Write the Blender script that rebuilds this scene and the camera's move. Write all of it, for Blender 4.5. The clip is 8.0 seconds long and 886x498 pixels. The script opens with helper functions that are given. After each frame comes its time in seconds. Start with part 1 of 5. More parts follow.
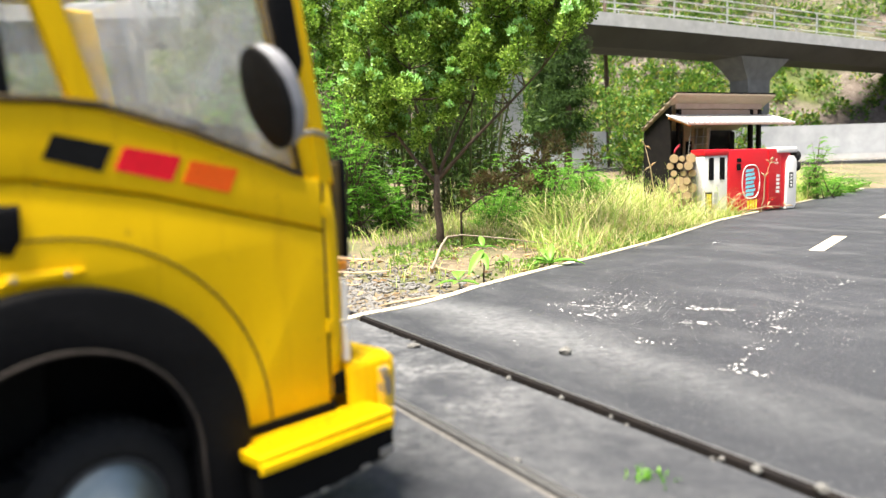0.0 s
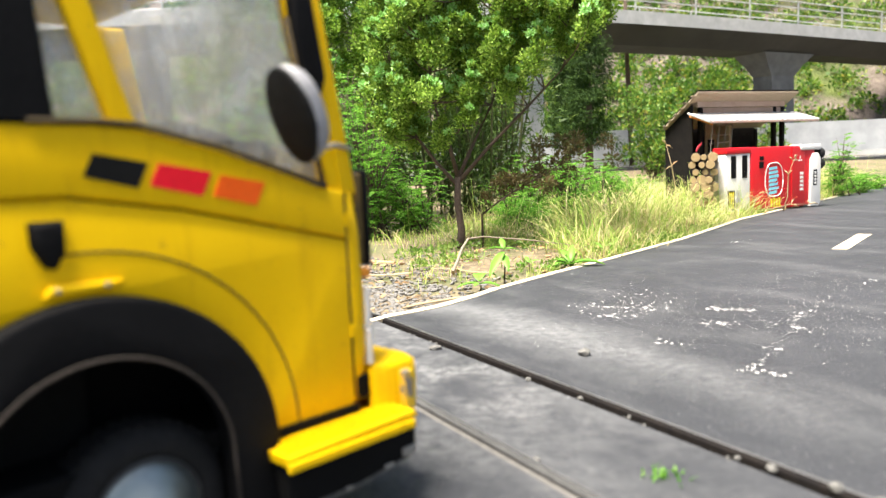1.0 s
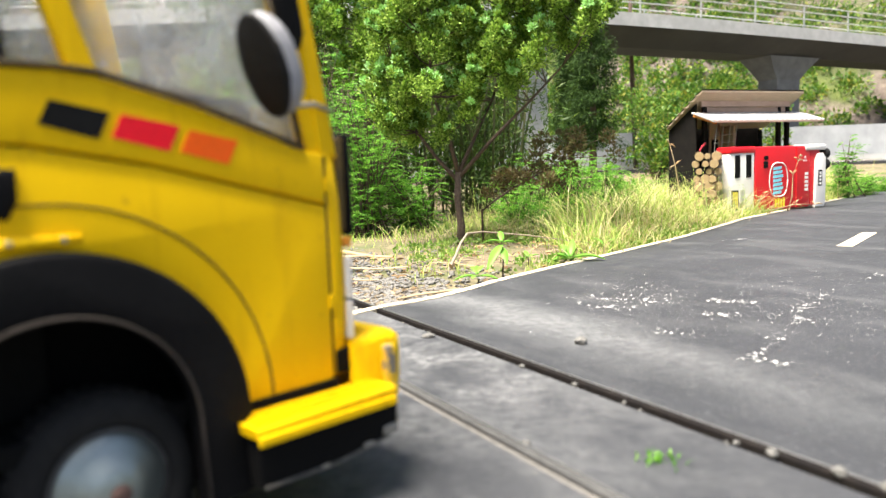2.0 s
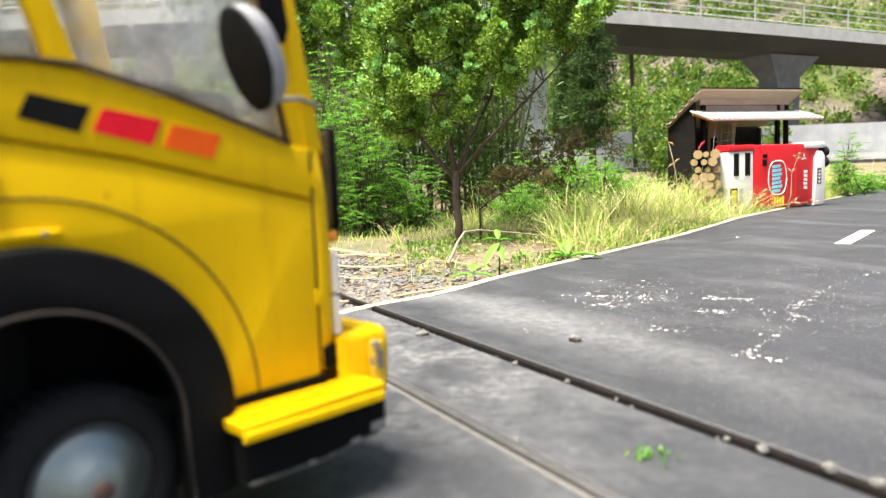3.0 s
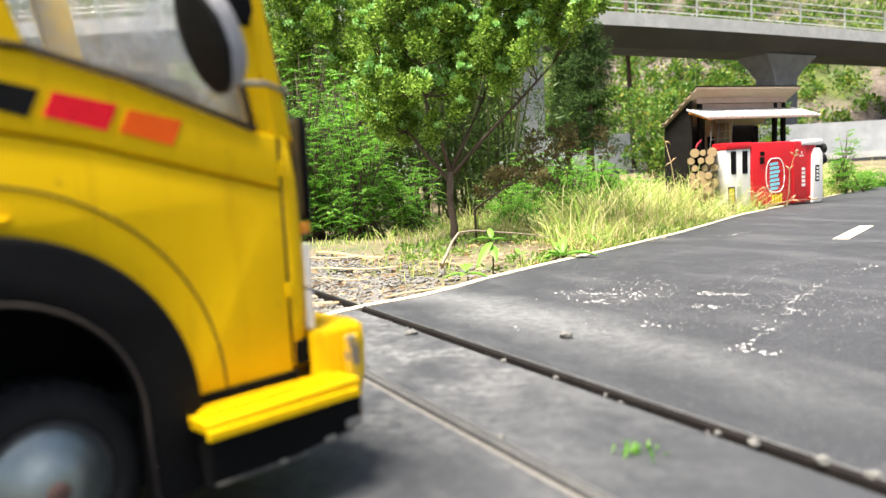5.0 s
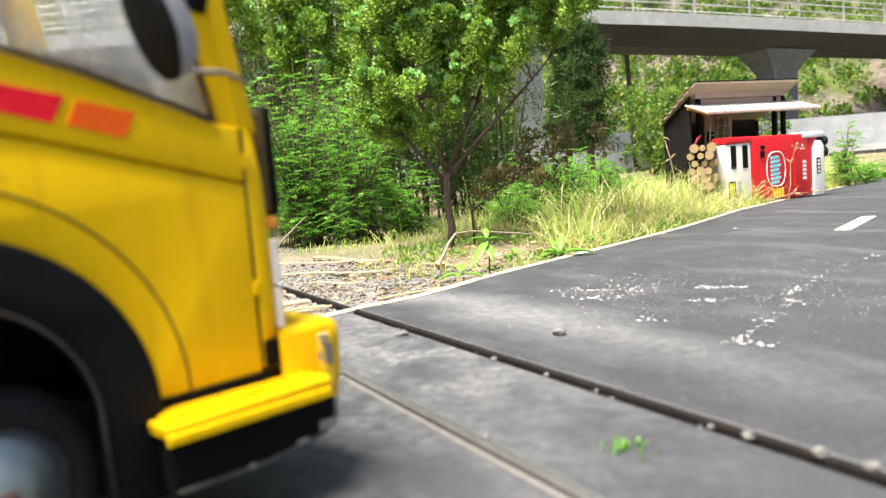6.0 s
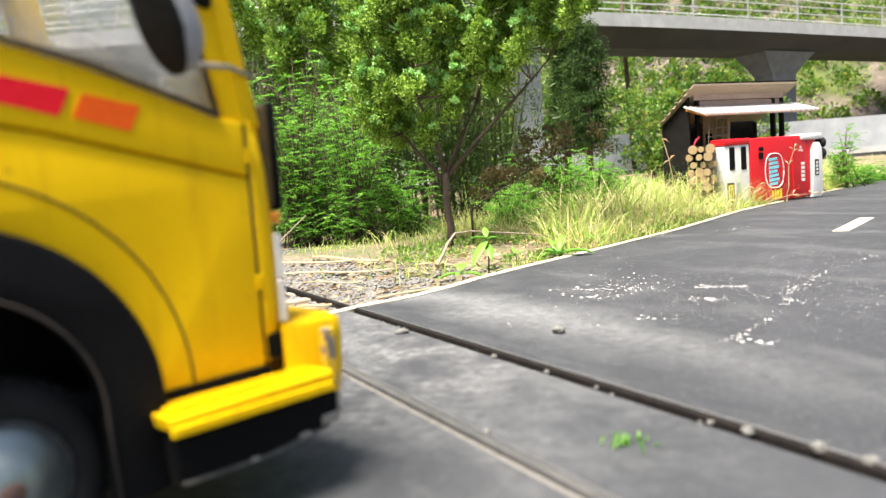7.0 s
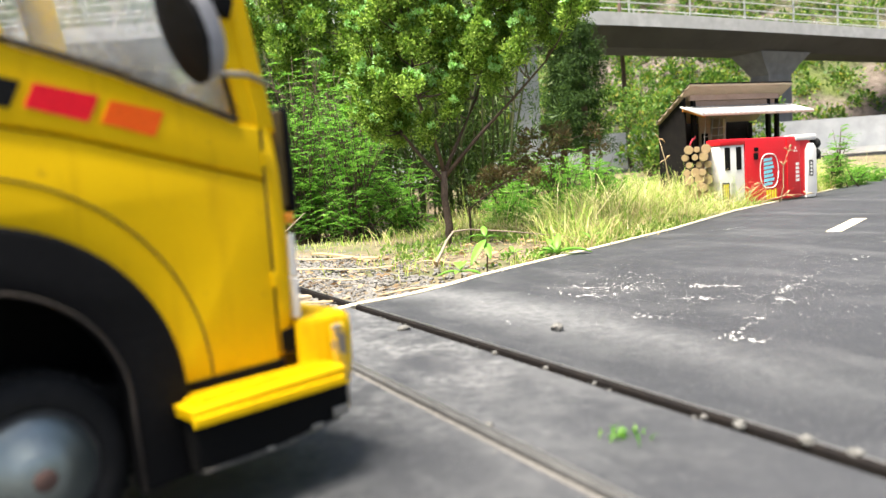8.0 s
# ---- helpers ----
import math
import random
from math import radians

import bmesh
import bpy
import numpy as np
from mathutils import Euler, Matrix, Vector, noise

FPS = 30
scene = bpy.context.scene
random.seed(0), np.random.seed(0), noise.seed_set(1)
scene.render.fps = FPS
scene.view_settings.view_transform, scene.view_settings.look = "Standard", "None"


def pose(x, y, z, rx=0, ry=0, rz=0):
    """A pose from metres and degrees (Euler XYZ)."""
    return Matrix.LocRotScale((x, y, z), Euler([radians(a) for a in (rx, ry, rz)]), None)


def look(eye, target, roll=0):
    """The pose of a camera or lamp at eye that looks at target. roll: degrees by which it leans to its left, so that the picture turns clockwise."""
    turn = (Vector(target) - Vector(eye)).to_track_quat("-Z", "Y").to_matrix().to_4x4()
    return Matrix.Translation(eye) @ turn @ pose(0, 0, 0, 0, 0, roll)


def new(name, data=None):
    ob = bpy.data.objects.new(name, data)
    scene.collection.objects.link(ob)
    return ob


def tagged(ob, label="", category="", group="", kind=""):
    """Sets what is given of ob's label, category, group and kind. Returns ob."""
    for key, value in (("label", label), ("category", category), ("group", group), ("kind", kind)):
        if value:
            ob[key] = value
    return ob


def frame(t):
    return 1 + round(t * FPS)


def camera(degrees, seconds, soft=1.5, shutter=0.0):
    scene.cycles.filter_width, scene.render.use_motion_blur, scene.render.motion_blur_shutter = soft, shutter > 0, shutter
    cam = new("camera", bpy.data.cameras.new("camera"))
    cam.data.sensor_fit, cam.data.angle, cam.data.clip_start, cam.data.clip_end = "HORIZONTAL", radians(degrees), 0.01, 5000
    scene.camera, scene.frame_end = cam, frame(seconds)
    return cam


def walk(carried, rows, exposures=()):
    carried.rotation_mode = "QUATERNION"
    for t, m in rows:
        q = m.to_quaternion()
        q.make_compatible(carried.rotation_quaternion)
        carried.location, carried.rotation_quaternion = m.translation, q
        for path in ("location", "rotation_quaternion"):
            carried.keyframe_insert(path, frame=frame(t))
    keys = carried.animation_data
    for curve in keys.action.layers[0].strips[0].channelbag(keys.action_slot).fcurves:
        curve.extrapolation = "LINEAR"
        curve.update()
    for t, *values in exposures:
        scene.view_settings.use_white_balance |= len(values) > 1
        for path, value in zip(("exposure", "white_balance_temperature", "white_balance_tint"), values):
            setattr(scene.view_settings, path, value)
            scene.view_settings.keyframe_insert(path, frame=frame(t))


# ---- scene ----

cam = camera(61.5, 8.0, soft=1.4)
cam.data.dof.use_dof = True
cam.data.dof.focus_distance = 9.0
cam.data.dof.aperture_fstop = 1.2
PATH = [
    (0, (-0.0626, -0.0219, 1.1025), (-0.0780, 1.9648, 0.8732), -1.76),
    (0.5, (-0.0684, -0.0224, 1.0840), (-0.1306, 1.9642, 0.8610), -1.95),
    (1, (-0.0491, -0.1020, 1.1331), (-0.1241, 1.8837, 0.9062), -2.47),
    (1.5, (-0.0174, -0.0312, 1.0464), (-0.1024, 1.9553, 0.8311), -2.08),
    (3, (0.0434, 0.0089, 0.9927), (-0.0440, 1.9952, 0.7762), -2.19),
    (3.5, (0.0701, -0.0300, 1.0245), (-0.0150, 1.9558, 0.8022), -2.66),
    (4, (0.0708, 0.0200, 0.9865), (-0.0190, 2.0063, 0.7707), -2.55),
    (4.5, (0.0757, 0.0413, 0.9649), (-0.0120, 2.0283, 0.7546), -2.57),
    (6, (0.1985, 0.1742, 0.8831), (0.0967, 2.1626, 0.6939), -4.47),
    (6.5, (0.1881, 0.1243, 0.9015), (0.0868, 2.1128, 0.7132), -4.80),
    (7, (0.1863, 0.1603, 0.8662), (0.0895, 2.1493, 0.6807), -4.29),
    (7.5, (0.1776, 0.0913, 0.8997), (0.0800, 2.0795, 0.7061), -4.67),
    (8, (0.1577, 0.0625, 0.8877), (0.0723, 2.0512, 0.6934), -3.91),
]

walk(cam, [(t, look(e, g, r)) for t, e, g, r in PATH], [(0.0, 1.86), (8.0, 1.86)])

# ---- sky and sun ----
world = bpy.data.worlds.new("sky")
scene.world = world
world.use_nodes = True
wn = world.node_tree.nodes
sky = wn.new("ShaderNodeTexSky")
sky.sky_type, sky.sun_disc = "NISHITA", False
sky.sun_elevation, sky.sun_rotation = radians(70.5), radians(227)
sky.dust_density = 4.0
sky.air_density = 1.0
bg = wn["Background"]
bg.inputs["Strength"].default_value = 0.062
world.node_tree.links.new(sky.outputs["Color"], bg.inputs["Color"])
sun = new("sun", bpy.data.lights.new("sun", "SUN"))
sun.data.energy, sun.data.angle, sun.data.color = 5.0, radians(30), (1.0, 0.93, 0.82)
sun.matrix_world = look((-2.6, -2.4, 10.0), (0, 0, 0))


# ---- materials ----
class Nodes:
    """A small builder for node materials."""

    def __init__(self, name):
        self.mat = bpy.data.materials.new(name)
        self.mat.use_nodes = True
        self.tree = self.mat.node_tree
        self.bsdf = self.tree.nodes["Principled BSDF"]
        self.out = self.tree.nodes["Material Output"]
        self.coord = self.tree.nodes.new("ShaderNodeTexCoord").outputs["Object"]

    def node(self, kind, **sockets):
        n = self.tree.nodes.new(kind)
        for key, value in sockets.items():
            self.put(n.inputs[key.replace("_", " ")], value)
        return n

    def put(self, socket, value):
        if isinstance(value, bpy.types.NodeSocket):
            self.tree.links.new(value, socket)
        else:
            socket.default_value = value

    def noise(self, scale, detail=4.0, stretch=None, rough=0.55):
        vec = self.coord
        if stretch:
            mp = self.node("ShaderNodeMapping", Scale=stretch[:3])
            mp.vector_type = "TEXTURE"
            if len(stretch) > 3:
                mp.inputs["Rotation"].default_value[2] = stretch[3]
            self.tree.links.new(self.coord, mp.inputs["Vector"])
            vec = mp.outputs["Vector"]
        return self.node("ShaderNodeTexNoise", Vector=vec, Scale=scale, Detail=detail, Roughness=rough).outputs["Fac"]

    def ramp(self, fac, stops):
        n = self.node("ShaderNodeValToRGB", Fac=fac)
        while len(n.color_ramp.elements) < len(stops):
            n.color_ramp.elements.new(0.5)
        for e, (p, c) in zip(n.color_ramp.elements, stops):
            e.position = p
            e.color = (*c, 1) if len(c) == 3 else c
        return n.outputs["Color"]

    def step(self, fac, lo, hi):
        return self.node("ShaderNodeMapRange", Value=fac, From_Min=lo, From_Max=hi).outputs["Result"]

    def mul(self, a, b):
        n = self.node("ShaderNodeMath")
        n.operation = "MULTIPLY"
        self.put(n.inputs[0], a)
        self.put(n.inputs[1], b)
        return n.outputs[0]

    def mix(self, fac, a, b, mode="MIX"):
        n = self.node("ShaderNodeMix")
        n.data_type, n.blend_type = "RGBA", mode
        self.put(n.inputs[0], fac)
        self.put(n.inputs[6], (*a, 1) if isinstance(a, tuple) else a)
        self.put(n.inputs[7], (*b, 1) if isinstance(b, tuple) else b)
        return n.outputs[2]

    def done(self, color, rough=0.6, bump=None, depth=0.02, metal=0.0, spec=0.5):
        self.put(self.bsdf.inputs["Base Color"], (*color, 1) if isinstance(color, tuple) else color)
        self.put(self.bsdf.inputs["Roughness"], rough)
        self.put(self.bsdf.inputs["Metallic"], metal)
        self.put(self.bsdf.inputs["Specular IOR Level"], spec)
        if bump is not None:
            b = self.node("ShaderNodeBump", Height=bump, Distance=depth)
            b.inputs["Strength"].default_value = 0.8
            self.tree.links.new(b.outputs["Normal"], self.bsdf.inputs["Normal"])
        return self.mat


def plain(name, a, b, scale=8.0, rough=0.6, metal=0.0, depth=0.003, fine=60.0, spec=0.5, stretch=None):
    """Two tones mottled at a broad and a fine scale, with fine relief."""
    n = Nodes(name)
    broad = n.noise(scale, 5.0, stretch)
    grain = n.noise(fine, 3.0, stretch)
    col = n.mix(n.step(broad, 0.35, 0.65), a, b)
    col = n.mix(n.step(grain, 0.3, 0.75), col, tuple(0.82 * v for v in a))
    rg = n.node("ShaderNodeMapRange", Value=broad, To_Min=max(rough - 0.08, 0.02), To_Max=min(rough + 0.12, 1.0)).outputs["Result"]
    return n.done(col, rg, grain, depth, metal, spec)


def foliage(name, stops, rough=0.5, through_light=0.35):
    """Leaves: each island its own tone, some light passing through."""
    n = Nodes(name)
    rnd = n.node("ShaderNodeNewGeometry").outputs["Random Per Island"]
    col = n.ramp(rnd, stops)
    broad = n.noise(1.3, 3.0)
    col = n.mix(n.step(broad, 0.35, 0.7), col, n.mix(0.45, col, stops[0][1]))
    n.done(col, rough, None, spec=0.35)
    tr = n.node("ShaderNodeBsdfTranslucent", Color=col)
    mx = n.node("ShaderNodeMixShader", Fac=through_light)
    n.tree.links.new(n.bsdf.outputs[0], mx.inputs[1])
    n.tree.links.new(tr.outputs[0], mx.inputs[2])
    n.tree.links.new(mx.outputs[0], n.out.inputs["Surface"])
    return n.mat


def asphalt_material(name="asphalt", lo=0.5, hi=0.75, strength=0.2, swept=0.0):
    n = Nodes(name)
    broad = n.noise(0.55, 5.0)
    dusty = n.noise(1.1, 6.0, (1.7, 0.62, 1.0, radians(-58.7)), 0.65)
    grain = n.noise(190.0, 2.0)
    stone = n.node("ShaderNodeTexVoronoi", Vector=n.coord, Scale=150.0).outputs["Distance"]
    col = n.mix(n.step(broad, 0.3, 0.7), (0.015, 0.0168, 0.021), (0.026, 0.028, 0.034))
    col = n.mix(n.step(dusty, 0.52, 0.82), col, (0.075, 0.077, 0.081))
    run = n.node("ShaderNodeVectorMath")
    run.operation = "DOT_PRODUCT"
    n.tree.links.new(n.coord, run.inputs[0])
    run.inputs[1].default_value = (0.519, -0.855, 0.0)
    gather = n.node("ShaderNodeMapRange", Value=run.outputs["Value"], From_Min=-3.6, From_Max=-1.3, To_Min=1.0, To_Max=0.1).outputs["Result"]
    silt = n.noise(2.4, 6.0, None, 0.62)
    patchy = n.step(n.noise(16.0, 8.0, None, 0.75), 0.36, 0.62)
    col = n.mix(n.step(silt, lo, hi), col, n.mix(patchy, col, n.mix(n.mul(gather, strength), col, (0.24, 0.243, 0.245))))
    if swept:
        # a band of pale dust swept along the far rail
        across = n.node("ShaderNodeVectorMath")
        across.operation = "DOT_PRODUCT"
        n.tree.links.new(n.coord, across.inputs[0])
        across.inputs[1].default_value = (0.855, 0.519, 0.0)
        wob = n.node("ShaderNodeMapRange", Value=n.noise(0.8, 5.0), To_Min=-0.5, To_Max=0.5).outputs["Result"]
        off = n.node("ShaderNodeMath")
        off.operation = "ADD"
        n.tree.links.new(across.outputs["Value"], off.inputs[0])
        n.tree.links.new(wob, off.inputs[1])
        sub = n.node("ShaderNodeMath")
        sub.operation = "SUBTRACT"
        n.tree.links.new(off.outputs[0], sub.inputs[0])
        sub.inputs[1].default_value = 2.80
        far = n.node("ShaderNodeMath")
        far.operation = "ABSOLUTE"
        n.tree.links.new(sub.outputs[0], far.inputs[0])
        fade = n.node("ShaderNodeMapRange", Value=far.outputs[0], From_Min=0.02, From_Max=0.42, To_Min=swept, To_Max=0.0).outputs["Result"]
        col = n.mix(n.mul(fade, gather), col, n.mix(patchy, n.mix(0.3, col, (0.13, 0.134, 0.138)), (0.165, 0.169, 0.172)))
    col = n.mix(n.step(grain, 0.62, 0.8), col, (0.11, 0.113, 0.12))
    col = n.mix(n.step(n.noise(75.0, 3.0), 0.61, 0.68), col, (0.15, 0.154, 0.16) if swept else (0.085, 0.088, 0.092))
    return n.done(col, n.node("ShaderNodeMapRange", Value=dusty, To_Min=0.5, To_Max=0.85).outputs["Result"], stone, 0.004)


def soil_material():
    n = Nodes("verge soil")
    broad = n.noise(0.5, 5.0)
    fine = n.noise(9.0, 6.0, None, 0.7)
    col = n.ramp(fine, [(0.3, (0.05, 0.038, 0.022)), (0.5, (0.15, 0.115, 0.068)), (0.7, (0.25, 0.2, 0.125))])
    col = n.mix(n.step(broad, 0.46, 0.66), col, n.mix(fine, (0.03, 0.05, 0.012), (0.075, 0.11, 0.025)))
    return n.done(col, 0.9, fine, 0.03)


def hill_material():
    n = Nodes("hill earth and rock")
    broad = n.noise(0.09, 5.0)
    fine = n.noise(2.2, 10.0, None, 0.78)
    rock = n.ramp(fine, [(0.3, (0.07, 0.055, 0.045)), (0.5, (0.15, 0.12, 0.1)), (0.72, (0.25, 0.21, 0.175))])
    moss = n.ramp(fine, [(0.3, (0.035, 0.055, 0.012)), (0.7, (0.13, 0.16, 0.03))])
    col = n.mix(n.step(broad, 0.52, 0.6), rock, moss)
    col = n.mix(n.step(n.noise(0.35, 6.0, None, 0.7), 0.5, 0.62), col, n.mix(0.6, col, (0.06, 0.05, 0.04)))
    return n.done(col, 0.9, fine, 0.3)


def paint_material():
    n = Nodes("weathered yellow paint")
    broad = n.noise(2.2, 4.0)
    fine = n.noise(26.0, 5.0)
    runs = n.noise(3.0, 5.0, (0.22, 0.22, 1.6), 0.6)
    col = n.mix(n.step(broad, 0.3, 0.7), (0.76, 0.465, 0.001), (0.84, 0.53, 0.002))
    col = n.mix(n.step(runs, 0.55, 0.8), col, (0.62, 0.36, 0.003))
    col = n.mix(n.step(fine, 0.64, 0.74), col, (0.5, 0.28, 0.012))
    col = n.mix(n.step(n.noise(70.0, 3.0), 0.72, 0.76), col, (0.16, 0.1, 0.03))
    return n.done(col, n.node("ShaderNodeMapRange", Value=fine, To_Min=0.38, To_Max=0.6).outputs["Result"], broad, 0.004, 0.0, 0.12)


def worn_paint_material():
    n = Nodes("chipped yellow paint over grey steel")
    chips = n.noise(14.0, 6.0, None, 0.7)
    col = n.mix(n.step(chips, 0.5, 0.54), (0.8, 0.5, 0.01), (0.2, 0.18, 0.15))
    return n.done(col, 0.55, chips, 0.006, 0.0, 0.3)


def glass_material(name, dust):
    """Clear glass under a pale film: dust, plus haze put into its colour."""
    n = Nodes(name)
    n.done((1.0, 1.0, 1.0), 0.02)
    n.bsdf.inputs["Transmission Weight"].default_value = 1.0
    n.bsdf.inputs["IOR"].default_value = 1.45
    film = n.node("ShaderNodeBsdfDiffuse", Color=(0.8, 0.82, 0.82, 1))
    fac = n.node("ShaderNodeMapRange", Value=n.noise(5.0, 6.0, None, 0.65), From_Min=0.38, From_Max=0.62, To_Min=dust * 0.25, To_Max=dust).outputs["Result"]
    mx = n.node("ShaderNodeMixShader", Fac=fac)
    n.tree.links.new(n.bsdf.outputs[0], mx.inputs[1])
    n.tree.links.new(film.outputs[0], mx.inputs[2])
    n.tree.links.new(mx.outputs[0], n.out.inputs["Surface"])
    return n.mat


DUSTY = asphalt_material("silty asphalt", 0.36, 0.6, 0.62)
ASPHALT, SOIL, HILL = asphalt_material(swept=0.9), soil_material(), hill_material()
YELLOW, WORN = paint_material(), worn_paint_material()
# Film strong enough to imitate the hazy bright reflection on top of dust.
GLASS = glass_material("dusty window glass with painted haze", 0.34)
CLEAR = glass_material("headlamp glass", 0.2)
BLACK = plain("black rubber", (0.005, 0.005, 0.005), (0.008, 0.008, 0.0075), 6.0, 0.75, spec=0.1)
SATIN = plain("satin black plastic", (0.0045, 0.0045, 0.005), (0.008, 0.008, 0.0085), 5.0, 0.6, spec=0.1)
TYRE = plain("tyre rubber", (0.012, 0.012, 0.0118), (0.022, 0.021, 0.02), 12.0, 0.8, spec=0.25)
SEAM = plain("dark panel gap", (0.05, 0.03, 0.004), (0.03, 0.02, 0.004), 10.0, 0.8)
CHROME = plain("dull chrome", (0.34, 0.38, 0.36), (0.24, 0.28, 0.26), 12.0, 0.4, 0.85, 0.001)
STEEL = plain("worn grey steel", (0.25, 0.24, 0.22), (0.34, 0.31, 0.27), 18.0, 0.5, 0.5)
RAIL = plain("rusty rail steel", (0.012, 0.011, 0.011), (0.02, 0.017, 0.015), 14.0, 0.9, 0.0, spec=0.04)
# Brighter steel for the highlight along the rail heads.
RAILTOP = plain("rail edge with painted highlight", (0.2, 0.2, 0.2), (0.13, 0.13, 0.128), 20.0, 0.35, 0.6)
# Groove dirt, its tone sunk to near black for the recess's shade.
GROOVE = plain("groove dirt darkened as shade", (0.008, 0.008, 0.007), (0.025, 0.021, 0.018), 14.0, 0.95)
REDSTRIPE = plain("red reflective sticker", (0.95, 0.016, 0.035), (0.88, 0.014, 0.03), 12.0, 0.5, spec=0.15)
ORANGESTRIPE = plain("orange reflective sticker", (1.0, 0.14, 0.012), (0.92, 0.12, 0.01), 12.0, 0.5, spec=0.15)
BLACKSTRIPE = plain("black sticker", (0.008, 0.008, 0.008), (0.014, 0.014, 0.014), 12.0, 0.6, spec=0.12)
DASH = plain("dark dashboard vinyl", (0.03, 0.03, 0.032), (0.05, 0.05, 0.05), 8.0, 0.6)
SEATMAT = plain("brown vinyl seat", (0.06, 0.045, 0.03), (0.09, 0.065, 0.04), 8.0, 0.6)
WHITEPAINT = plain("white paint", (0.78, 0.77, 0.74), (0.68, 0.67, 0.63), 5.0, 0.45)
REDPAINT = plain("glossy red paint", (0.62, 0.008, 0.016), (0.55, 0.008, 0.014), 4.0, 0.3)
LINE = plain("pale cream road paint", (0.60, 0.53, 0.38), (0.48, 0.42, 0.30), 9.0, 0.75, 0.0, 0.004)
FLECK = plain("chipped white paint", (0.72, 0.72, 0.7), (0.55, 0.55, 0.53), 14.0, 0.8)
# Deck concrete again, with the shade of the underside put into its colour.
SOFFIT = plain("concrete with painted shade", (0.05, 0.048, 0.043), (0.03, 0.028, 0.025), 0.5, 0.9, 0.0, 0.004, 2.2)
# Pier concrete, toned down to carry the shade under the bridge.
SHADEDPIER = plain("grey pier concrete darkened as shade", (0.12, 0.125, 0.13), (0.17, 0.175, 0.18), 0.5, 0.9, 0.0, 0.004, 2.2)
CONCRETE = plain("grey concrete", (0.44, 0.445, 0.45), (0.52, 0.525, 0.53), 0.5, 0.85, 0.0, 0.004, 2.2)
PALEWALL = plain("pale rendered wall", (0.36, 0.375, 0.39), (0.42, 0.43, 0.44), 0.6, 0.85, 0.0, 0.004, 1.6)
GALV = plain("galvanised rail", (0.45, 0.46, 0.46), (0.55, 0.55, 0.54), 3.0, 0.45, 0.6)
BARK = plain("rough brown bark", (0.075, 0.05, 0.035), (0.13, 0.095, 0.07), 22.0, 0.9, 0.0, 0.012, 70.0)
TWIG = plain("bleached twig", (0.22, 0.18, 0.13), (0.32, 0.27, 0.2), 22.0, 0.85)
LOGBARK = plain("log bark", (0.2, 0.14, 0.08), (0.3, 0.22, 0.13), 16.0, 0.9)
LOGEND = plain("sawn log end", (0.3, 0.21, 0.1), (0.4, 0.3, 0.16), 20.0, 0.8)
PEBBLE = plain("weathered pebble", (0.1, 0.098, 0.092), (0.2, 0.195, 0.18), 40.0, 0.85, 0.0, 0.006, 120.0)
STONE = plain("grey ballast stone", (0.12, 0.115, 0.108), (0.24, 0.23, 0.21), 30.0, 0.85, 0.0, 0.006, 120.0)
TIMBER = plain("weathered timber", (0.3, 0.24, 0.17), (0.42, 0.35, 0.26), 6.0, 0.8, 0.0, 0.006, 50.0, 0.3, (1.0, 0.07, 0.07))
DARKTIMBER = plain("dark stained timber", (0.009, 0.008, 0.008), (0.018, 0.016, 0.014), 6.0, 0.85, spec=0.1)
PINKBOARD = plain("brown fascia board", (0.36, 0.25, 0.2), (0.45, 0.33, 0.27), 4.0, 0.75)
ORANGEWOOD = plain("orange painted rafter", (0.7, 0.25, 0.04), (0.6, 0.2, 0.035), 6.0, 0.7)
SHEET = plain("pale corrugated sheet", (0.46, 0.46, 0.46), (0.38, 0.36, 0.33), 5.0, 0.5)
DRYLEAF = plain("dry brown leaf", (0.42, 0.25, 0.12), (0.55, 0.38, 0.2), 9.0, 0.8)
DRYSTRIP = plain("dry bamboo sheath", (0.4, 0.31, 0.18), (0.28, 0.19, 0.1), 9.0, 0.75)
BLUEDECAL = plain("pale blue decal", (0.2, 0.6, 0.72), (0.25, 0.66, 0.76), 9.0, 0.5)
YELLOWDECAL = plain("yellow decal", (0.75, 0.65, 0.03), (0.7, 0.6, 0.03), 9.0, 0.5)
NEEDLES = foliage("evergreen sprigs", [(0.0, (0.055, 0.12, 0.012)), (0.4, (0.175, 0.315, 0.03)), (0.75, (0.32, 0.5, 0.06)), (1.0, (0.48, 0.64, 0.14))], 0.65)
SHOOTS = foliage("pale young sprigs", [(0.0, (0.24, 0.52, 0.1)), (0.6, (0.42, 0.72, 0.24)), (1.0, (0.62, 0.86, 0.5))], 0.65, 0.4)
BROWNED = foliage("browned sprigs", [(0.0, (0.07, 0.05, 0.02)), (0.6, (0.13, 0.1, 0.035)), (1.0, (0.1, 0.14, 0.04))])
FERNY = foliage("feathery green leaves", [(0.0, (0.06, 0.19, 0.018)), (0.5, (0.15, 0.38, 0.035)), (1.0, (0.3, 0.56, 0.085))], 0.5, 0.5)
BAMBOO = foliage("bamboo leaves", [(0.0, (0.03, 0.065, 0.012)), (0.6, (0.08, 0.15, 0.025)), (1.0, (0.19, 0.28, 0.06))])
DARKLEAF = foliage("dark conifer leaves", [(0.0, (0.01, 0.03, 0.003)), (0.7, (0.03, 0.075, 0.007)), (1.0, (0.075, 0.14, 0.012))], 0.85, 0.2)
HILLLEAF = foliage("hillside shrubs", [(0.0, (0.035, 0.1, 0.012)), (0.5, (0.1, 0.215, 0.024)), (0.85, (0.22, 0.33, 0.04)), (1.0, (0.38, 0.33, 0.06))])
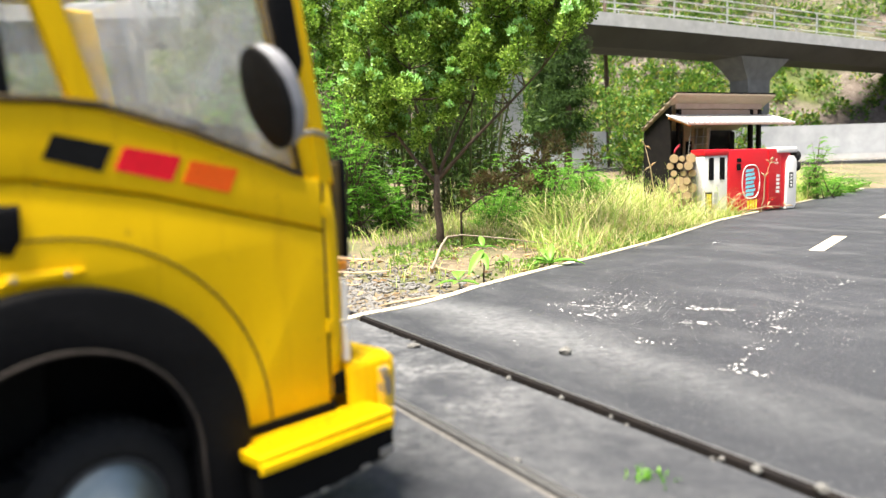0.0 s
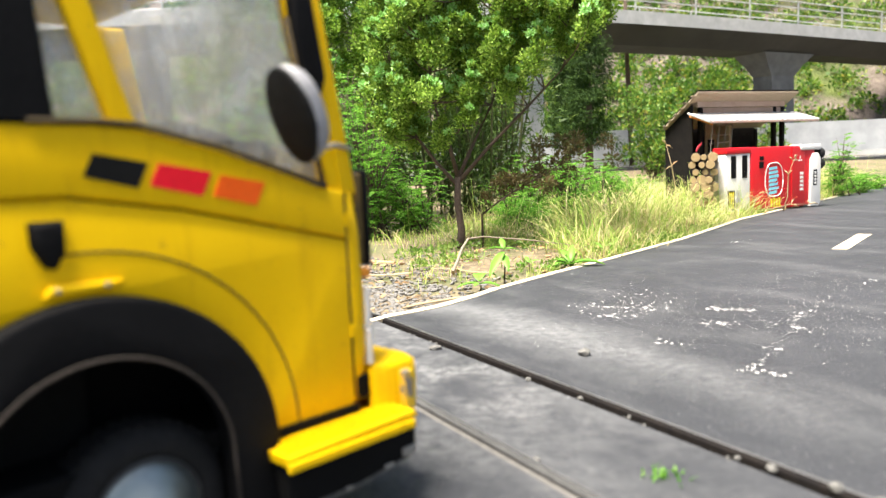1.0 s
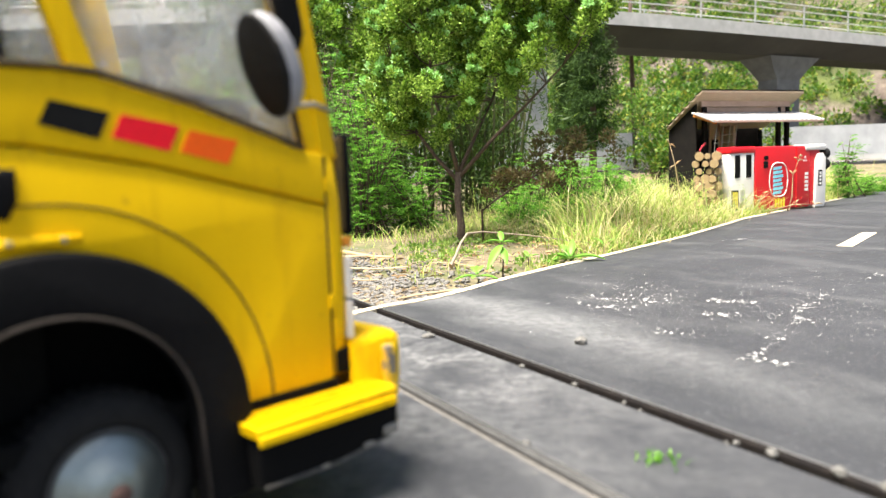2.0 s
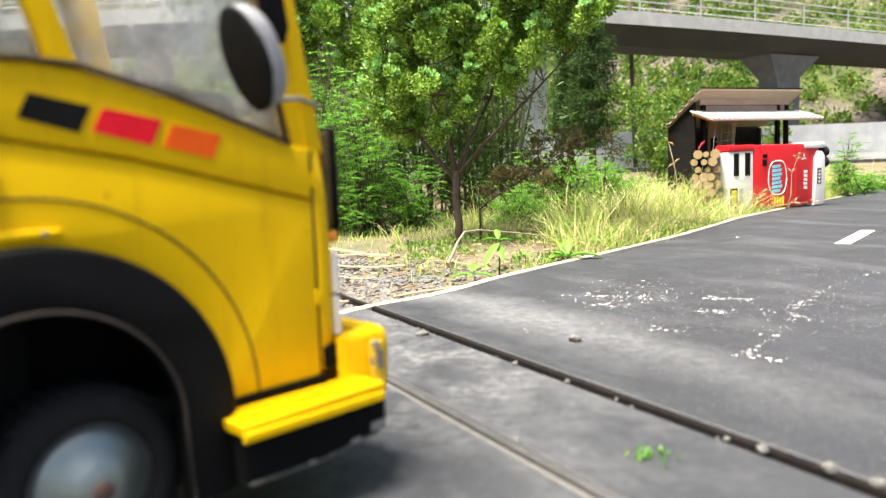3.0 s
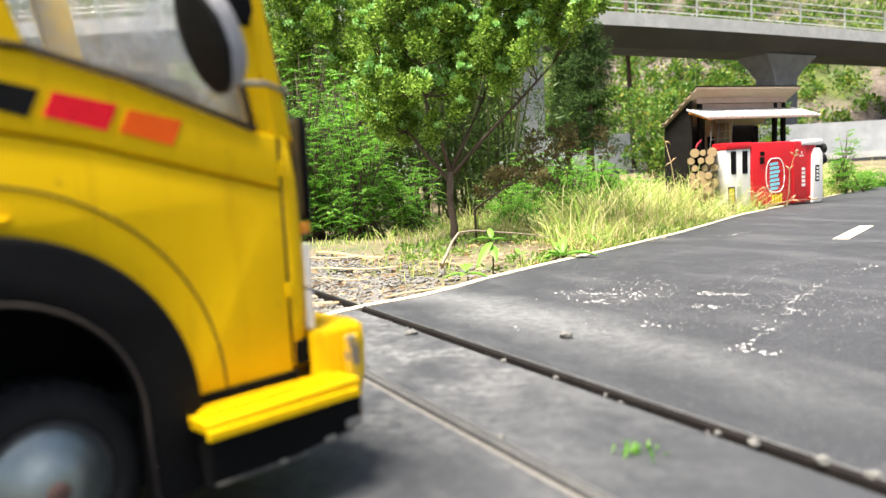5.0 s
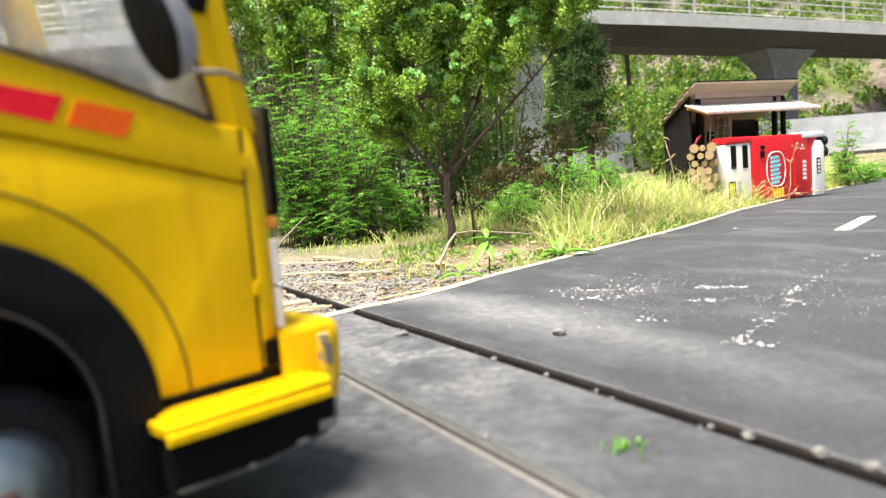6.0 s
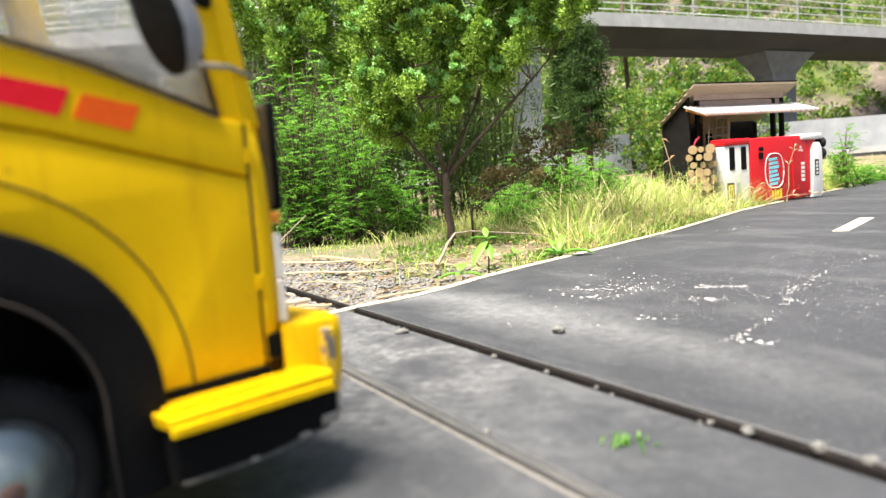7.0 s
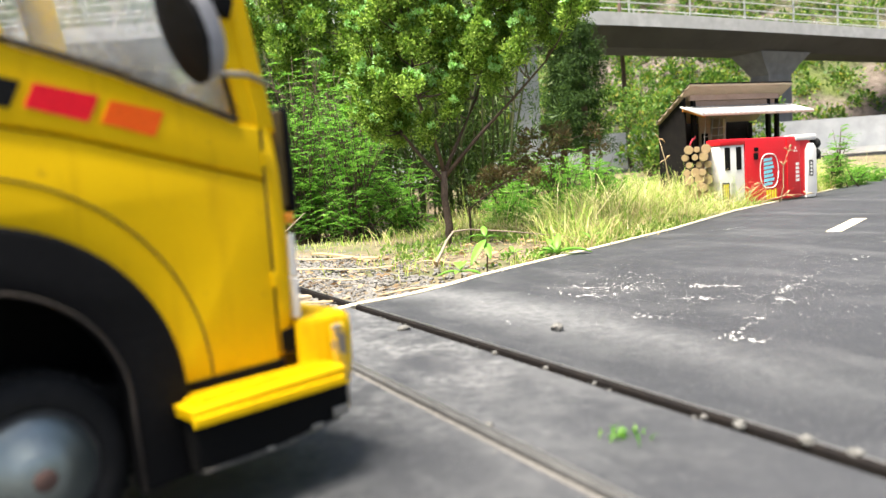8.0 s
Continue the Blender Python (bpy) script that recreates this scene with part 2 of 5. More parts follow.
GRASS = foliage("long grass", [(0.0, (0.14, 0.28, 0.03)), (0.35, (0.34, 0.5, 0.075)), (0.7, (0.58, 0.6, 0.2)), (1.0, (0.8, 0.72, 0.4))], 0.7, 0.45)
STRAW = foliage("dry straw", [(0.0, (0.34, 0.27, 0.12)), (0.6, (0.55, 0.46, 0.24)), (1.0, (0.72, 0.63, 0.38))], 0.7, 0.3)
BROADLEAF = foliage("bright broad leaf", [(0.0, (0.12, 0.34, 0.03)), (1.0, (0.26, 0.5, 0.08))], 0.45, 0.4)


# ---- mesh helpers ----
def mesh_of(name, verts, faces, smooth=False):
    me = bpy.data.meshes.new(name)
    me.from_pydata([tuple(v) for v in verts], [], [tuple(f) for f in faces])
    if smooth:
        me.polygons.foreach_set("use_smooth", [True] * len(me.polygons))
    me.update()
    return me


def quads_mesh(name, v, per):
    """A mesh from an array of corner points, per corners a face."""
    n = len(v) // per
    me = bpy.data.meshes.new(name)
    me.vertices.add(len(v))
    me.vertices.foreach_set("co", np.asarray(v, dtype=np.float32).ravel())
    me.loops.add(len(v))
    me.loops.foreach_set("vertex_index", np.arange(len(v), dtype=np.int32))
    me.polygons.add(n)
    me.polygons.foreach_set("loop_start", np.arange(0, n * per, per, dtype=np.int32))
    me.update(calc_edges=True)
    me.validate()
    return me


def finish(name, me, material, parent=None, label=""):
    ob = new(name, me)
    if material:
        me.materials.append(material)
    if parent:
        ob.parent = parent
    return tagged(ob, label)


def part(name, bm, material, parent, label="", smooth=None):
    me = bpy.data.meshes.new(name)
    bmesh.ops.recalc_face_normals(bm, faces=bm.faces)
    bm.to_mesh(me)
    bm.free()
    ob = finish(name, me, material, parent, label)
    if smooth is not None:
        for p in me.polygons:
            p.use_smooth = True
        me.set_sharp_from_angle(angle=radians(smooth))
    return ob


def thing(name, m, label, category, group="", kind=""):
    ob = new(name)
    ob.matrix_world = m
    ob.empty_display_size = 0.1
    return tagged(ob, label, category, group, kind)


def box(lo, hi, bevel=0.0, seg=2):
    bm = bmesh.new()
    bmesh.ops.create_cube(bm, size=1)
    lo, hi = Vector(lo), Vector(hi)
    bmesh.ops.transform(bm, matrix=Matrix.LocRotScale((lo + hi) / 2, None, hi - lo), verts=bm.verts)
    if bevel:
        bmesh.ops.bevel(bm, geom=bm.edges[:], offset=bevel, segments=seg, profile=0.5, affect="EDGES")
    return bm


def slab(poly, y0, y1, bevel=0.0, seg=3):
    """A plate whose outline lies in x and z, from y0 to y1."""
    bm = bmesh.new()
    a = [bm.verts.new((x, y0, z)) for x, z in poly]
    b = [bm.verts.new((x, y1, z)) for x, z in poly]
    n = len(poly)
    bm.faces.new(a)
    bm.faces.new(b[::-1])
    for i in range(n):
        bm.faces.new((a[i], b[i], b[(i + 1) % n], a[(i + 1) % n]))
    bmesh.ops.recalc_face_normals(bm, faces=bm.faces)
    if bevel:
        rim = [e for e in bm.edges if len(e.link_faces) == 2 and any(len(f.verts) == n and n > 4 or abs(f.normal.y) > 0.9 for f in e.link_faces)]
        bmesh.ops.bevel(bm, geom=rim, offset=bevel, segments=seg, profile=0.5, affect="EDGES", clamp_overlap=True)
    return bm


def lathe(profile, steps=40, axis="Y"):
    """A turned body from (radius, along) pairs round the y axis."""
    bm = bmesh.new()
    rings = []
    for r, h in profile:
        if r < 1e-6:
            rings.append([bm.verts.new((0, h, 0))])
        else:
            rings.append([bm.verts.new((r * math.cos(2 * math.pi * k / steps), h, r * math.sin(2 * math.pi * k / steps))) for k in range(steps)])
    for p, q in zip(rings, rings[1:]):
        for k in range(steps):
            j = (k + 1) % steps
            if len(p) == 1 and len(q) == 1:
                continue
            if len(p) == 1:
                bm.faces.new((p[0], q[k], q[j]))
            elif len(q) == 1:
                bm.faces.new((p[k], p[j], q[0]))
            else:
                bm.faces.new((p[k], p[j], q[j], q[k]))
    return bm


def tube_into(verts, faces, points, radii, sides=7):
    """A tapered tube along points, added to the lists."""
    base = len(verts)
    pts = [Vector(p) for p in points]
    for i, p in enumerate(pts):
        d = (pts[min(i + 1, len(pts) - 1)] - pts[max(i - 1, 0)]).normalized()
        s = d.cross(Vector((0.31, 0.17, 0.93)) if abs(d.z) < 0.9 else Vector((1, 0, 0))).normalized()
        u = d.cross(s)
        for k in range(sides):
            a = 2 * math.pi * k / sides
            verts.append(p + radii[i] * (math.cos(a) * s + math.sin(a) * u))
    for i in range(len(pts) - 1):
        for k in range(sides):
            j = (k + 1) % sides
            a, b = base + i * sides, base + (i + 1) * sides
            faces.append((a + k, a + j, b + j, b + k))
    faces.append(tuple(base + k for k in range(sides))[::-1])
    e = base + (len(pts) - 1) * sides
    faces.append(tuple(e + k for k in range(sides)))


def tube(name, points, radii, material, parent=None, label="", sides=8):
    v, f = [], []
    if not isinstance(radii, (list, tuple)):
        radii = [radii] * len(points)
    tube_into(v, f, points, radii, sides)
    return finish(name, mesh_of(name, v, f, True), material, parent, label)


def leaves(centres, ways, length, width, rng, fold=0.25):
    """Folded diamond leaves as an array of corners, four a leaf."""
    n = len(centres)
    ways = ways / np.linalg.norm(ways, axis=1, keepdims=True)
    side = np.cross(ways, rng.normal(size=(n, 3)))
    side /= np.linalg.norm(side, axis=1, keepdims=True)
    up = np.cross(side, ways)
    L, W = np.reshape(length, (-1, 1)) * np.ones((n, 1)), np.reshape(width, (-1, 1)) * np.ones((n, 1))
    mid = centres + ways * L * 0.5
    out = np.stack([centres, mid + side * W / 2 + up * W * fold, centres + ways * L, mid - side * W / 2 + up * W * fold], 1)
    return out.reshape(-1, 3)


# ---- ground, path and rails ----
ALONG = Vector((0.519, -0.855, 0.0))  # the rails' run
ACROSS = Vector((0.855, 0.519, 0.0))  # from the near rail to the far one
RAIL_FAR, RAIL_NEAR = Vector((0.25, 3.70, 0.0)), Vector((-0.29, 3.25, 0.0))
EDGE = [(-3.4, 2.2), (-1.95, 3.95), (-0.99, 5.09), (-0.72, 5.45), (-0.5, 5.63), (-0.34, 5.78), (-0.09, 6.12), (0.15, 6.52), (0.77, 7.34),
        (1.46, 8.2), (2.75, 9.9), (4.45, 12.5), (7.45, 16.2), (11.1, 20.7), (17.0, 27.5), (24.0, 34.0)]


def ground_height(x, y):
    """The verge lies a little under the path, and the land rises gently towards the far wall."""
    d = math.hypot(x, y)
    rise = 0.0 if y < 20 else min((y - 20) * 0.04, 0.72)
    return -0.05 + rise + 0.03 * noise.noise((x * 0.6, y * 0.6, 0.3)) * min(1.0, d / 6)


def ground_sheet():
    xs = [-3000, -900, -300, -120] + [i * 2.0 for i in range(-40, -6)] + [i * 0.5 for i in range(-24, 25)] + [i * 2.0 for i in range(7, 41)] + [120, 300, 900, 3000]
    ys = [-3000, -900, -300, -100, -40, -20, -10] + [i * 0.5 for i in range(-10, 50)] + [i * 2.0 for i in range(13, 40)] + [110, 250, 900, 3000]
    v = [(x, y, ground_height(x, y) if abs(x) < 100 and abs(y) < 90 else -0.05 + (0.72 if y > 80 else 0)) for y in ys for x in xs]
    n = len(xs)
    f = [(j * n + i, j * n + i + 1, (j + 1) * n + i + 1, (j + 1) * n + i) for j in range(len(ys) - 1) for i in range(n - 1)]
    ob = finish("ground", mesh_of("ground", v, f, True), SOIL)
    return tagged(ob, "brown verge soil with dry litter and moss", "ground", "", "structure")


ground_sheet()


def band(points, lo, hi, z0, z1, name, material):
    """A strip beside a line of points, from lo to hi metres to its right, z0 to z1 thick."""
    v, f = [], []
    pts = [Vector((x, y, 0)) for x, y in points]
    for i, p in enumerate(pts):
        d = (pts[min(i + 1, len(pts) - 1)] - pts[max(i - 1, 0)]).normalized()
        r = Vector((d.y, -d.x, 0))
        for off, z in ((lo, z1), (hi, z1), (hi, z0), (lo, z0)):
            v.append(p + r * off + Vector((0, 0, z)))
    for i in range(len(pts) - 1):
        a, b = 4 * i, 4 * i + 4
        for k in range(4):
            j = (k + 1) % 4
            f.append((a + k, a + j, b + j, b + k))
    n = 4 * (len(pts) - 1)
    f += [(0, 1, 2, 3), (n + 3, n + 2, n + 1, n)]
    me = mesh_of(name, v, f)
    return finish(name, me, material)


def clip_polygon(poly, point, normal, keep_above):
    """The part of a polygon on one side of a line."""
    out = []
    n = len(poly)
    for i in range(n):
        a, b = Vector((*poly[i], 0)), Vector((*poly[(i + 1) % n], 0))
        da, db = (a - point).dot(normal), (b - point).dot(normal)
        if not keep_above:
            da, db = -da, -db
        if da >= 0:
            out.append((a.x, a.y))
        if da * db < 0:
            c = a + (b - a) * (da / (da - db))
            out.append((c.x, c.y))
    return out


def road_piece(poly, name, label, material=None):
    bm = bmesh.new()
    top = [bm.verts.new((x, y, 0.0)) for x, y in poly]
    low = [bm.verts.new((x, y, -0.14)) for x, y in poly]
    bm.faces.new(top)
    n = len(poly)
    for i in range(n):
        bm.faces.new((top[i], low[i], low[(i + 1) % n], top[(i + 1) % n]))
    bm.faces.new(low[::-1])
    bmesh.ops.triangulate(bm, faces=[f for f in bm.faces if len(f.verts) > 4])
    ob = part(name, bm, material or ASPHALT, None)
    return tagged(ob, label, "path", "", "structure")


ROAD = EDGE + [(30.0, 30.0), (20.0, 18.0), (9.5, 6.0), (4.0, -2.5), (1.0, -7.0), (-9.0, -5.5), (-6.0, -1.0)]
far_side = clip_polygon(ROAD, RAIL_FAR + ACROSS * 0.055, ACROSS, True)
between = clip_polygon(clip_polygon(ROAD, RAIL_FAR - ACROSS * 0.04, ACROSS, False), RAIL_NEAR + ACROSS * 0.055, ACROSS, True)
near_side = clip_polygon(ROAD, RAIL_NEAR - ACROSS * 0.03, ACROSS, False)
road_piece(far_side, "path_far", "worn dark asphalt cycle path with paint chips")
road_piece(between, "path_between_rails", "dusty dark asphalt laid between the rails", DUSTY)
road_piece(near_side, "path_near", "dusty dark asphalt stained with pale silt", DUSTY)


def rail(name, at, label, sunk=0.115, dirt=None, head=None):
    """A sunken rail: dark web, thin bright edge of the head, dirt in the gap."""
    ob = thing(name, pose(at.x, at.y, 0, 0, 0, math.degrees(math.atan2(ALONG.y, ALONG.x))), label, "rail", "rails across the path", "structure")
    bm = box((-9.0, 0.012, -0.13), (7.0, 0.058, 0.006), 0.006)
    part("rail_head", bm, head or RAIL, ob)
    # thin paler strip that paints the lit edge of the head
    part("rail_edge", box((-9.0, 0.040, 0.0065), (7.0, 0.054, 0.0095), 0.001, 1), RAILTOP, ob, "rail edge with painted highlight")
    # the default dirt colour includes the shade inside the groove
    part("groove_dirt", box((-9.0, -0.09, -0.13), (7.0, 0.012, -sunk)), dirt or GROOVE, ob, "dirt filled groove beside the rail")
    return ob


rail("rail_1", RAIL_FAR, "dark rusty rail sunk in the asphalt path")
rail("rail_2", RAIL_NEAR, "dark rusty rail sunk in dusty asphalt", 0.014, plain("grey silt in the groove", (0.1, 0.095, 0.088), (0.15, 0.14, 0.13), 14.0, 0.95), plain("dust covered rail", (0.045, 0.045, 0.045), (0.08, 0.08, 0.078), 14.0, 0.8))

tagged(band(EDGE[2:], -0.02, 0.065, -0.02, 0.008, "edge_line", LINE), "pale yellow painted line along the path edge", "road marking", "", "structure")
for k, (a, b) in enumerate((((4.05, 8.27), (5.02, 9.62)), ((7.0, 12.05), (8.0, 13.3)), ((9.9, 15.6), (10.9, 16.8)))):
    tagged(band([a, b], -0.08, 0.08, -0.01, 0.005, "centre_dash", LINE), "pale yellow centre dash painted on asphalt", "road marking", "centre dashes", "structure")


# ---- the yellow truck ----
def arc(cx, cz, r, a0, a1, n):
    return [(cx + r * math.cos(radians(a0 + (a1 - a0) * k / n)), cz + r * math.sin(radians(a0 + (a1 - a0) * k / n))) for k in range(n + 1)]


def plan_loft(levels, material, name, parent, label=""):
    """A shell lofted through plan outlines: levels of (z, [(x, y), ...])."""
    v, f = [], []
    for z, pts in levels:
        v += [(x, y, z) for x, y in pts]
    n = len(levels[0][1])
    for k in range(len(levels) - 1):
        for i in range(n - 1):
            f.append((k * n + i, k * n + i + 1, (k + 1) * n + i + 1, (k + 1) * n + i))
    me = mesh_of(name, v, f, True)
    ob = finish(name, me, material, parent, label)
    mod = ob.modifiers.new("thickness", "SOLIDIFY")
    mod.thickness, mod.offset = 0.02, -1
    return ob


def truck_wheel(parent, x, y, turn):
    wheel = part("wheel", lathe([(0.165, 0.15), (0.225, 0.165), (0.25, 0.14), (0.262, 0.11), (0.262, 0.05), (0.25, 0.02), (0.225, 0.004), (0.19, 0.0), (0.17, 0.012), (0.165, 0.03), (0.165, 0.15)], 64), TYRE, parent, "worn black tyre", 40)
    wheel.location = (x, y, 0.248)
    wheel.scale = (0.934, 1.0, 0.934)
    wheel.rotation_euler.z = turn
    part("rim", lathe([(0.168, 0.03), (0.165, 0.012), (0.155, 0.008), (0.148, 0.02), (0.14, 0.04), (0.12, 0.05), (0.0, 0.05)], 48), plain("grimy steel rim", (0.04, 0.04, 0.038), (0.09, 0.088, 0.08), 14.0, 0.6), wheel, "grimy grey steel rim", 40)
    part("hubcap", lathe([(0.158, 0.046), (0.156, 0.02), (0.147, 0.008), (0.125, -0.004), (0.1, -0.018), (0.075, -0.036), (0.056, -0.046), (0.03, -0.053), (0.0, -0.055)], 48), CHROME, wheel, "domed dull chrome hubcap", 60)
    part("hub_badge", lathe([(0.03, -0.0535), (0.026, -0.057), (0.0, -0.058)], 24), plain("rust brown badge", (0.12, 0.065, 0.05), (0.09, 0.055, 0.045), 30.0, 0.6), wheel, "rust brown hub badge", 40)
    for k in range(40):
        a = 2 * math.pi * k / 40
        block = box((-0.012, 0.03, 0.2575), (0.012, 0.135, 0.2655))
        bmesh.ops.rotate(block, cent=(0, 0, 0), matrix=Matrix.Rotation(a, 3, "Y"), verts=block.verts)
        part("tread_block", block, TYRE, wheel)
    return wheel


def yellow_truck():
    t = thing("truck", pose(-0.952, 1.648, 0, 0, 0, 47.72), "small weathered yellow truck with black wheel arches standing on asphalt", "truck")
    t.scale = (0.982,) * 3
    cx, cz, r = -0.03, 0.38, 0.485
    arch = arc(cx, cz, r, 0, 180, 40)
    # lower side with the wheel arch cut out
    low = [(0.775, 0.385), (0.455, 0.375)] + arch + [(-0.515, 0.37), (-1.06, 0.37)] + [(-1.5 - (x), z) for x, z in arc(0, 0.40, 0.42, 180, 0, 24)] + [(-1.95, 0.40), (-1.95, 1.13), (-0.05, 1.108), (0.24, 1.058), (0.775, 0.925)]
    part("lower_side", slab(low, 0.0, 0.05, 0.012), YELLOW, t, "yellow lower side panel", 35)
    up = [(-1.95, 1.136), (-0.05, 1.114), (0.24, 1.064), (0.775, 0.931), (0.772, 1.085), (0.69, 1.097), (0.62, 1.125), (0.36, 1.215), (0.12, 1.278), (0.02, 1.287), (-1.95, 1.30)]
    part("upper_side", slab(up, -0.008, 0.05, 0.012), YELLOW, t, "yellow waistline panel", 35)
    # far side, roof, back and floor
    part("far_side", slab([(0.775, 0.385), (0.455, 0.375)] + arch + [(-0.515, 0.37), (-1.06, 0.37)] + [(-1.5 - x, z) for x, z in arc(0, 0.40, 0.42, 180, 0, 24)] + [(-1.95, 0.4), (-1.95, 1.30), (0.12, 1.29), (0.69, 1.11), (0.775, 1.08)], 1.35, 1.40, 0.012), YELLOW, t, "yellow far side panel", 35)
    part("roof", box((-1.95, -0.01, 1.78), (0.60, 1.41, 1.86), 0.035, 4), YELLOW, t, "yellow roof", 40)
    part("back_panel", box((-1.97, 0.0, 0.4), (-1.92, 1.4, 1.80), 0.015), YELLOW, t)
    part("floor_pan", box((-1.9, 0.06, 0.36), (0.74, 1.34, 0.42), 0.01), BLACK, t, "black floor pan")
    part("cab_wall", box((-0.62, 0.055, 0.42), (-0.58, 1.345, 1.78), 0.01), BLACK, t, "black wall behind the seats")
    for y0 in (-0.004, 1.352):
        part("cargo_side", box((-1.93, y0, 1.30), (-0.30, y0 + 0.05, 1.785), 0.012), YELLOW, t)
        part("window_pillar", slab([(0.065, 1.285), (0.135, 1.272), (-0.02, 1.785), (-0.09, 1.785)], y0, y0 + 0.045, 0.01), YELLOW, t, "yellow window divider")
        part("black_pillar", slab([(-0.30, 1.29), (-0.065, 1.286), (-0.10, 1.785), (-0.30, 1.785)], y0 - 0.012, y0 + 0.05, 0.012), SATIN, t, "black door pillar")
        part("front_pillar", slab([(0.712, 1.085), (0.838, 1.07), (0.715, 1.785), (0.575, 1.785)], y0 + 0.006, y0 + 0.065, 0.018), YELLOW, t, "yellow windscreen pillar", 40)
        part("window_glass", slab([(0.13, 1.27), (0.62, 1.115), (0.715, 1.09), (0.59, 1.785), (-0.02, 1.785)], y0 + 0.03, y0 + 0.036), GLASS, t, "dusty side window glass with painted haze")
        part("quarter_glass", slab([(-0.065, 1.287), (0.07, 1.285), (-0.085, 1.785), (-0.10, 1.785)], y0 + 0.03, y0 + 0.036), GLASS, t, "dusty quarter window glass with painted haze")
    # window seal along the sill
    tube("sill_seal", [(-0.13, -0.012, 1.292), (0.02, -0.012, 1.292), (0.12, -0.012, 1.284), (0.36, -0.012, 1.222), (0.62, -0.012, 1.131), (0.70, -0.010, 1.102)], 0.009, SEAM, t, "perished dark window seal", 8)
    tube("window_channel", [(0.698, -0.004, 1.10), (0.66, -0.004, 1.29), (0.60, -0.004, 1.60)], 0.008, SEAM, t, "dark window channel", 8)
    # rounded nose
    def outline(sf, back):
        near = [(back, 0.0)] + [(sf - 0.06 + 0.06 * math.sin(radians(a)), 0.06 - 0.06 * math.cos(radians(a))) for a in range(0, 91, 15)]
        return near + [(x, 1.4 - y) for x, y in near[::-1]]
    plan_loft([(0.40, outline(0.845, 0.783)), (0.55, outline(0.86, 0.783)), (0.75, outline(0.865, 0.783)), (0.95, outline(0.858, 0.783)), (1.09, outline(0.838, 0.778))], YELLOW, "nose_panel", t, "rounded yellow front panel")
    part("pillar_ridge", slab([(0.765, 1.075), (0.79, 1.072), (0.675, 1.78), (0.65, 1.78)], -0.004, 0.01, 0.006), YELLOW, t, "", 40)
    part("inner_cowl", slab([(0.60, 1.06), (0.775, 1.06), (0.80, 1.12), (0.78, 1.22), (0.66, 1.235), (0.605, 1.19)], 0.075, 1.32, 0.015), plain("olive painted cowl", (0.42, 0.33, 0.03), (0.34, 0.27, 0.04), 9.0, 0.7), t, "olive yellow inner cowl", 40)
    part("windscreen", slab([(0.822, 1.09), (0.827, 1.09), (0.703, 1.78), (0.698, 1.78)], 0.07, 1.33), GLASS, t, "dusty windscreen with painted haze")
    tube("nose_seam", [(0.779, 0.001, 0.41), (0.779, 0.001, 1.08)], 0.003, SEAM, t, "dark panel gap")
    for z in (0.63, 0.99):
        part("hinge", box((0.770, -0.007, z - 0.022), (0.788, 0.004, z + 0.022), 0.004), YELLOW, t)
    # door cut round the arch
    cut = [(cx + 0.585 * math.cos(radians(a)), -0.001, cz + 0.002 + 0.595 * math.sin(radians(a))) for a in range(100, -3, -4)]
    tube("door_seam", cut, 0.0032, SEAM, t, "dark curved door gap")
    # wheel arch flare
    outer, inner = arc(cx, cz, 0.488, -2, 182, 44), arc(cx, cz, 0.335, 182, -2, 44)
    flare = [(0.463, 0.15)] + outer + [(-0.523, 0.15), (-0.375, 0.14)] + inner + [(0.315, 0.14)]
    part("wheel_arch", slab(flare, -0.05, 0.03, 0.016), SATIN, t, "thick black rubber wheel arch", 40)
    rim_pts = [(0.316, -0.05, 0.145)] + [(x, -0.05, z) for x, z in arc(cx, cz, 0.337, -2, 182, 40)] + [(-0.376, -0.05, 0.145)]
    tube("arch_lip", rim_pts, 0.005, plain("muddy brown lip", (0.035, 0.026, 0.02), (0.02, 0.016, 0.012), 20.0, 0.8), t, "muddy brown lip of the arch")
    part("wheel_well", slab([(0.44, 0.12)] + arc(cx, cz, 0.47, 0, 180, 30) + [(-0.50, 0.12)], 0.34, 0.36), BLACK, t)
    well = lathe([(0.478, 0.03), (0.478, 0.345)], 48)
    bmesh.ops.delete(well, geom=[v for v in well.verts if v.co.z < -0.27], context="VERTS")
    ob = part("wheel_liner", well, BLACK, t)
    ob.location = (cx, 0, cz)
    truck_wheel(t, 0.095, 0.035, 0.0)
    truck_wheel(t, -1.5, 0.035, 0.0)
    truck_wheel(t, 0.095, 1.365, math.pi)
    truck_wheel(t, -1.5, 1.365, math.pi)
    for x in (0.095, -1.5):
        part("axle", box((x - 0.03, 0.16, 0.205), (x + 0.03, 1.24, 0.255), 0.01), BLACK, t)
    # step below the door and skirt
    part("step_board", slab([(0.415, 0.322), (0.91, 0.328), (0.925, 0.338), (0.91, 0.358), (0.41, 0.352)], -0.14, 0.02, 0.008), YELLOW, t, "yellow step board", 40)
    part("step_edge", box((0.415, -0.148, 0.302), (0.905, -0.134, 0.330), 0.005), YELLOW, t, "yellow edge of the step")
    for y in (-0.112, -0.075, -0.04):
        part("step_rib", box((0.43, y, 0.352), (0.89, y + 0.014, 0.366), 0.004), YELLOW, t)
    part("door_gap", box((0.45, -0.006, 0.358), (0.79, 0.006, 0.388), 0.002), BLACK, t, "dark gap under the door")
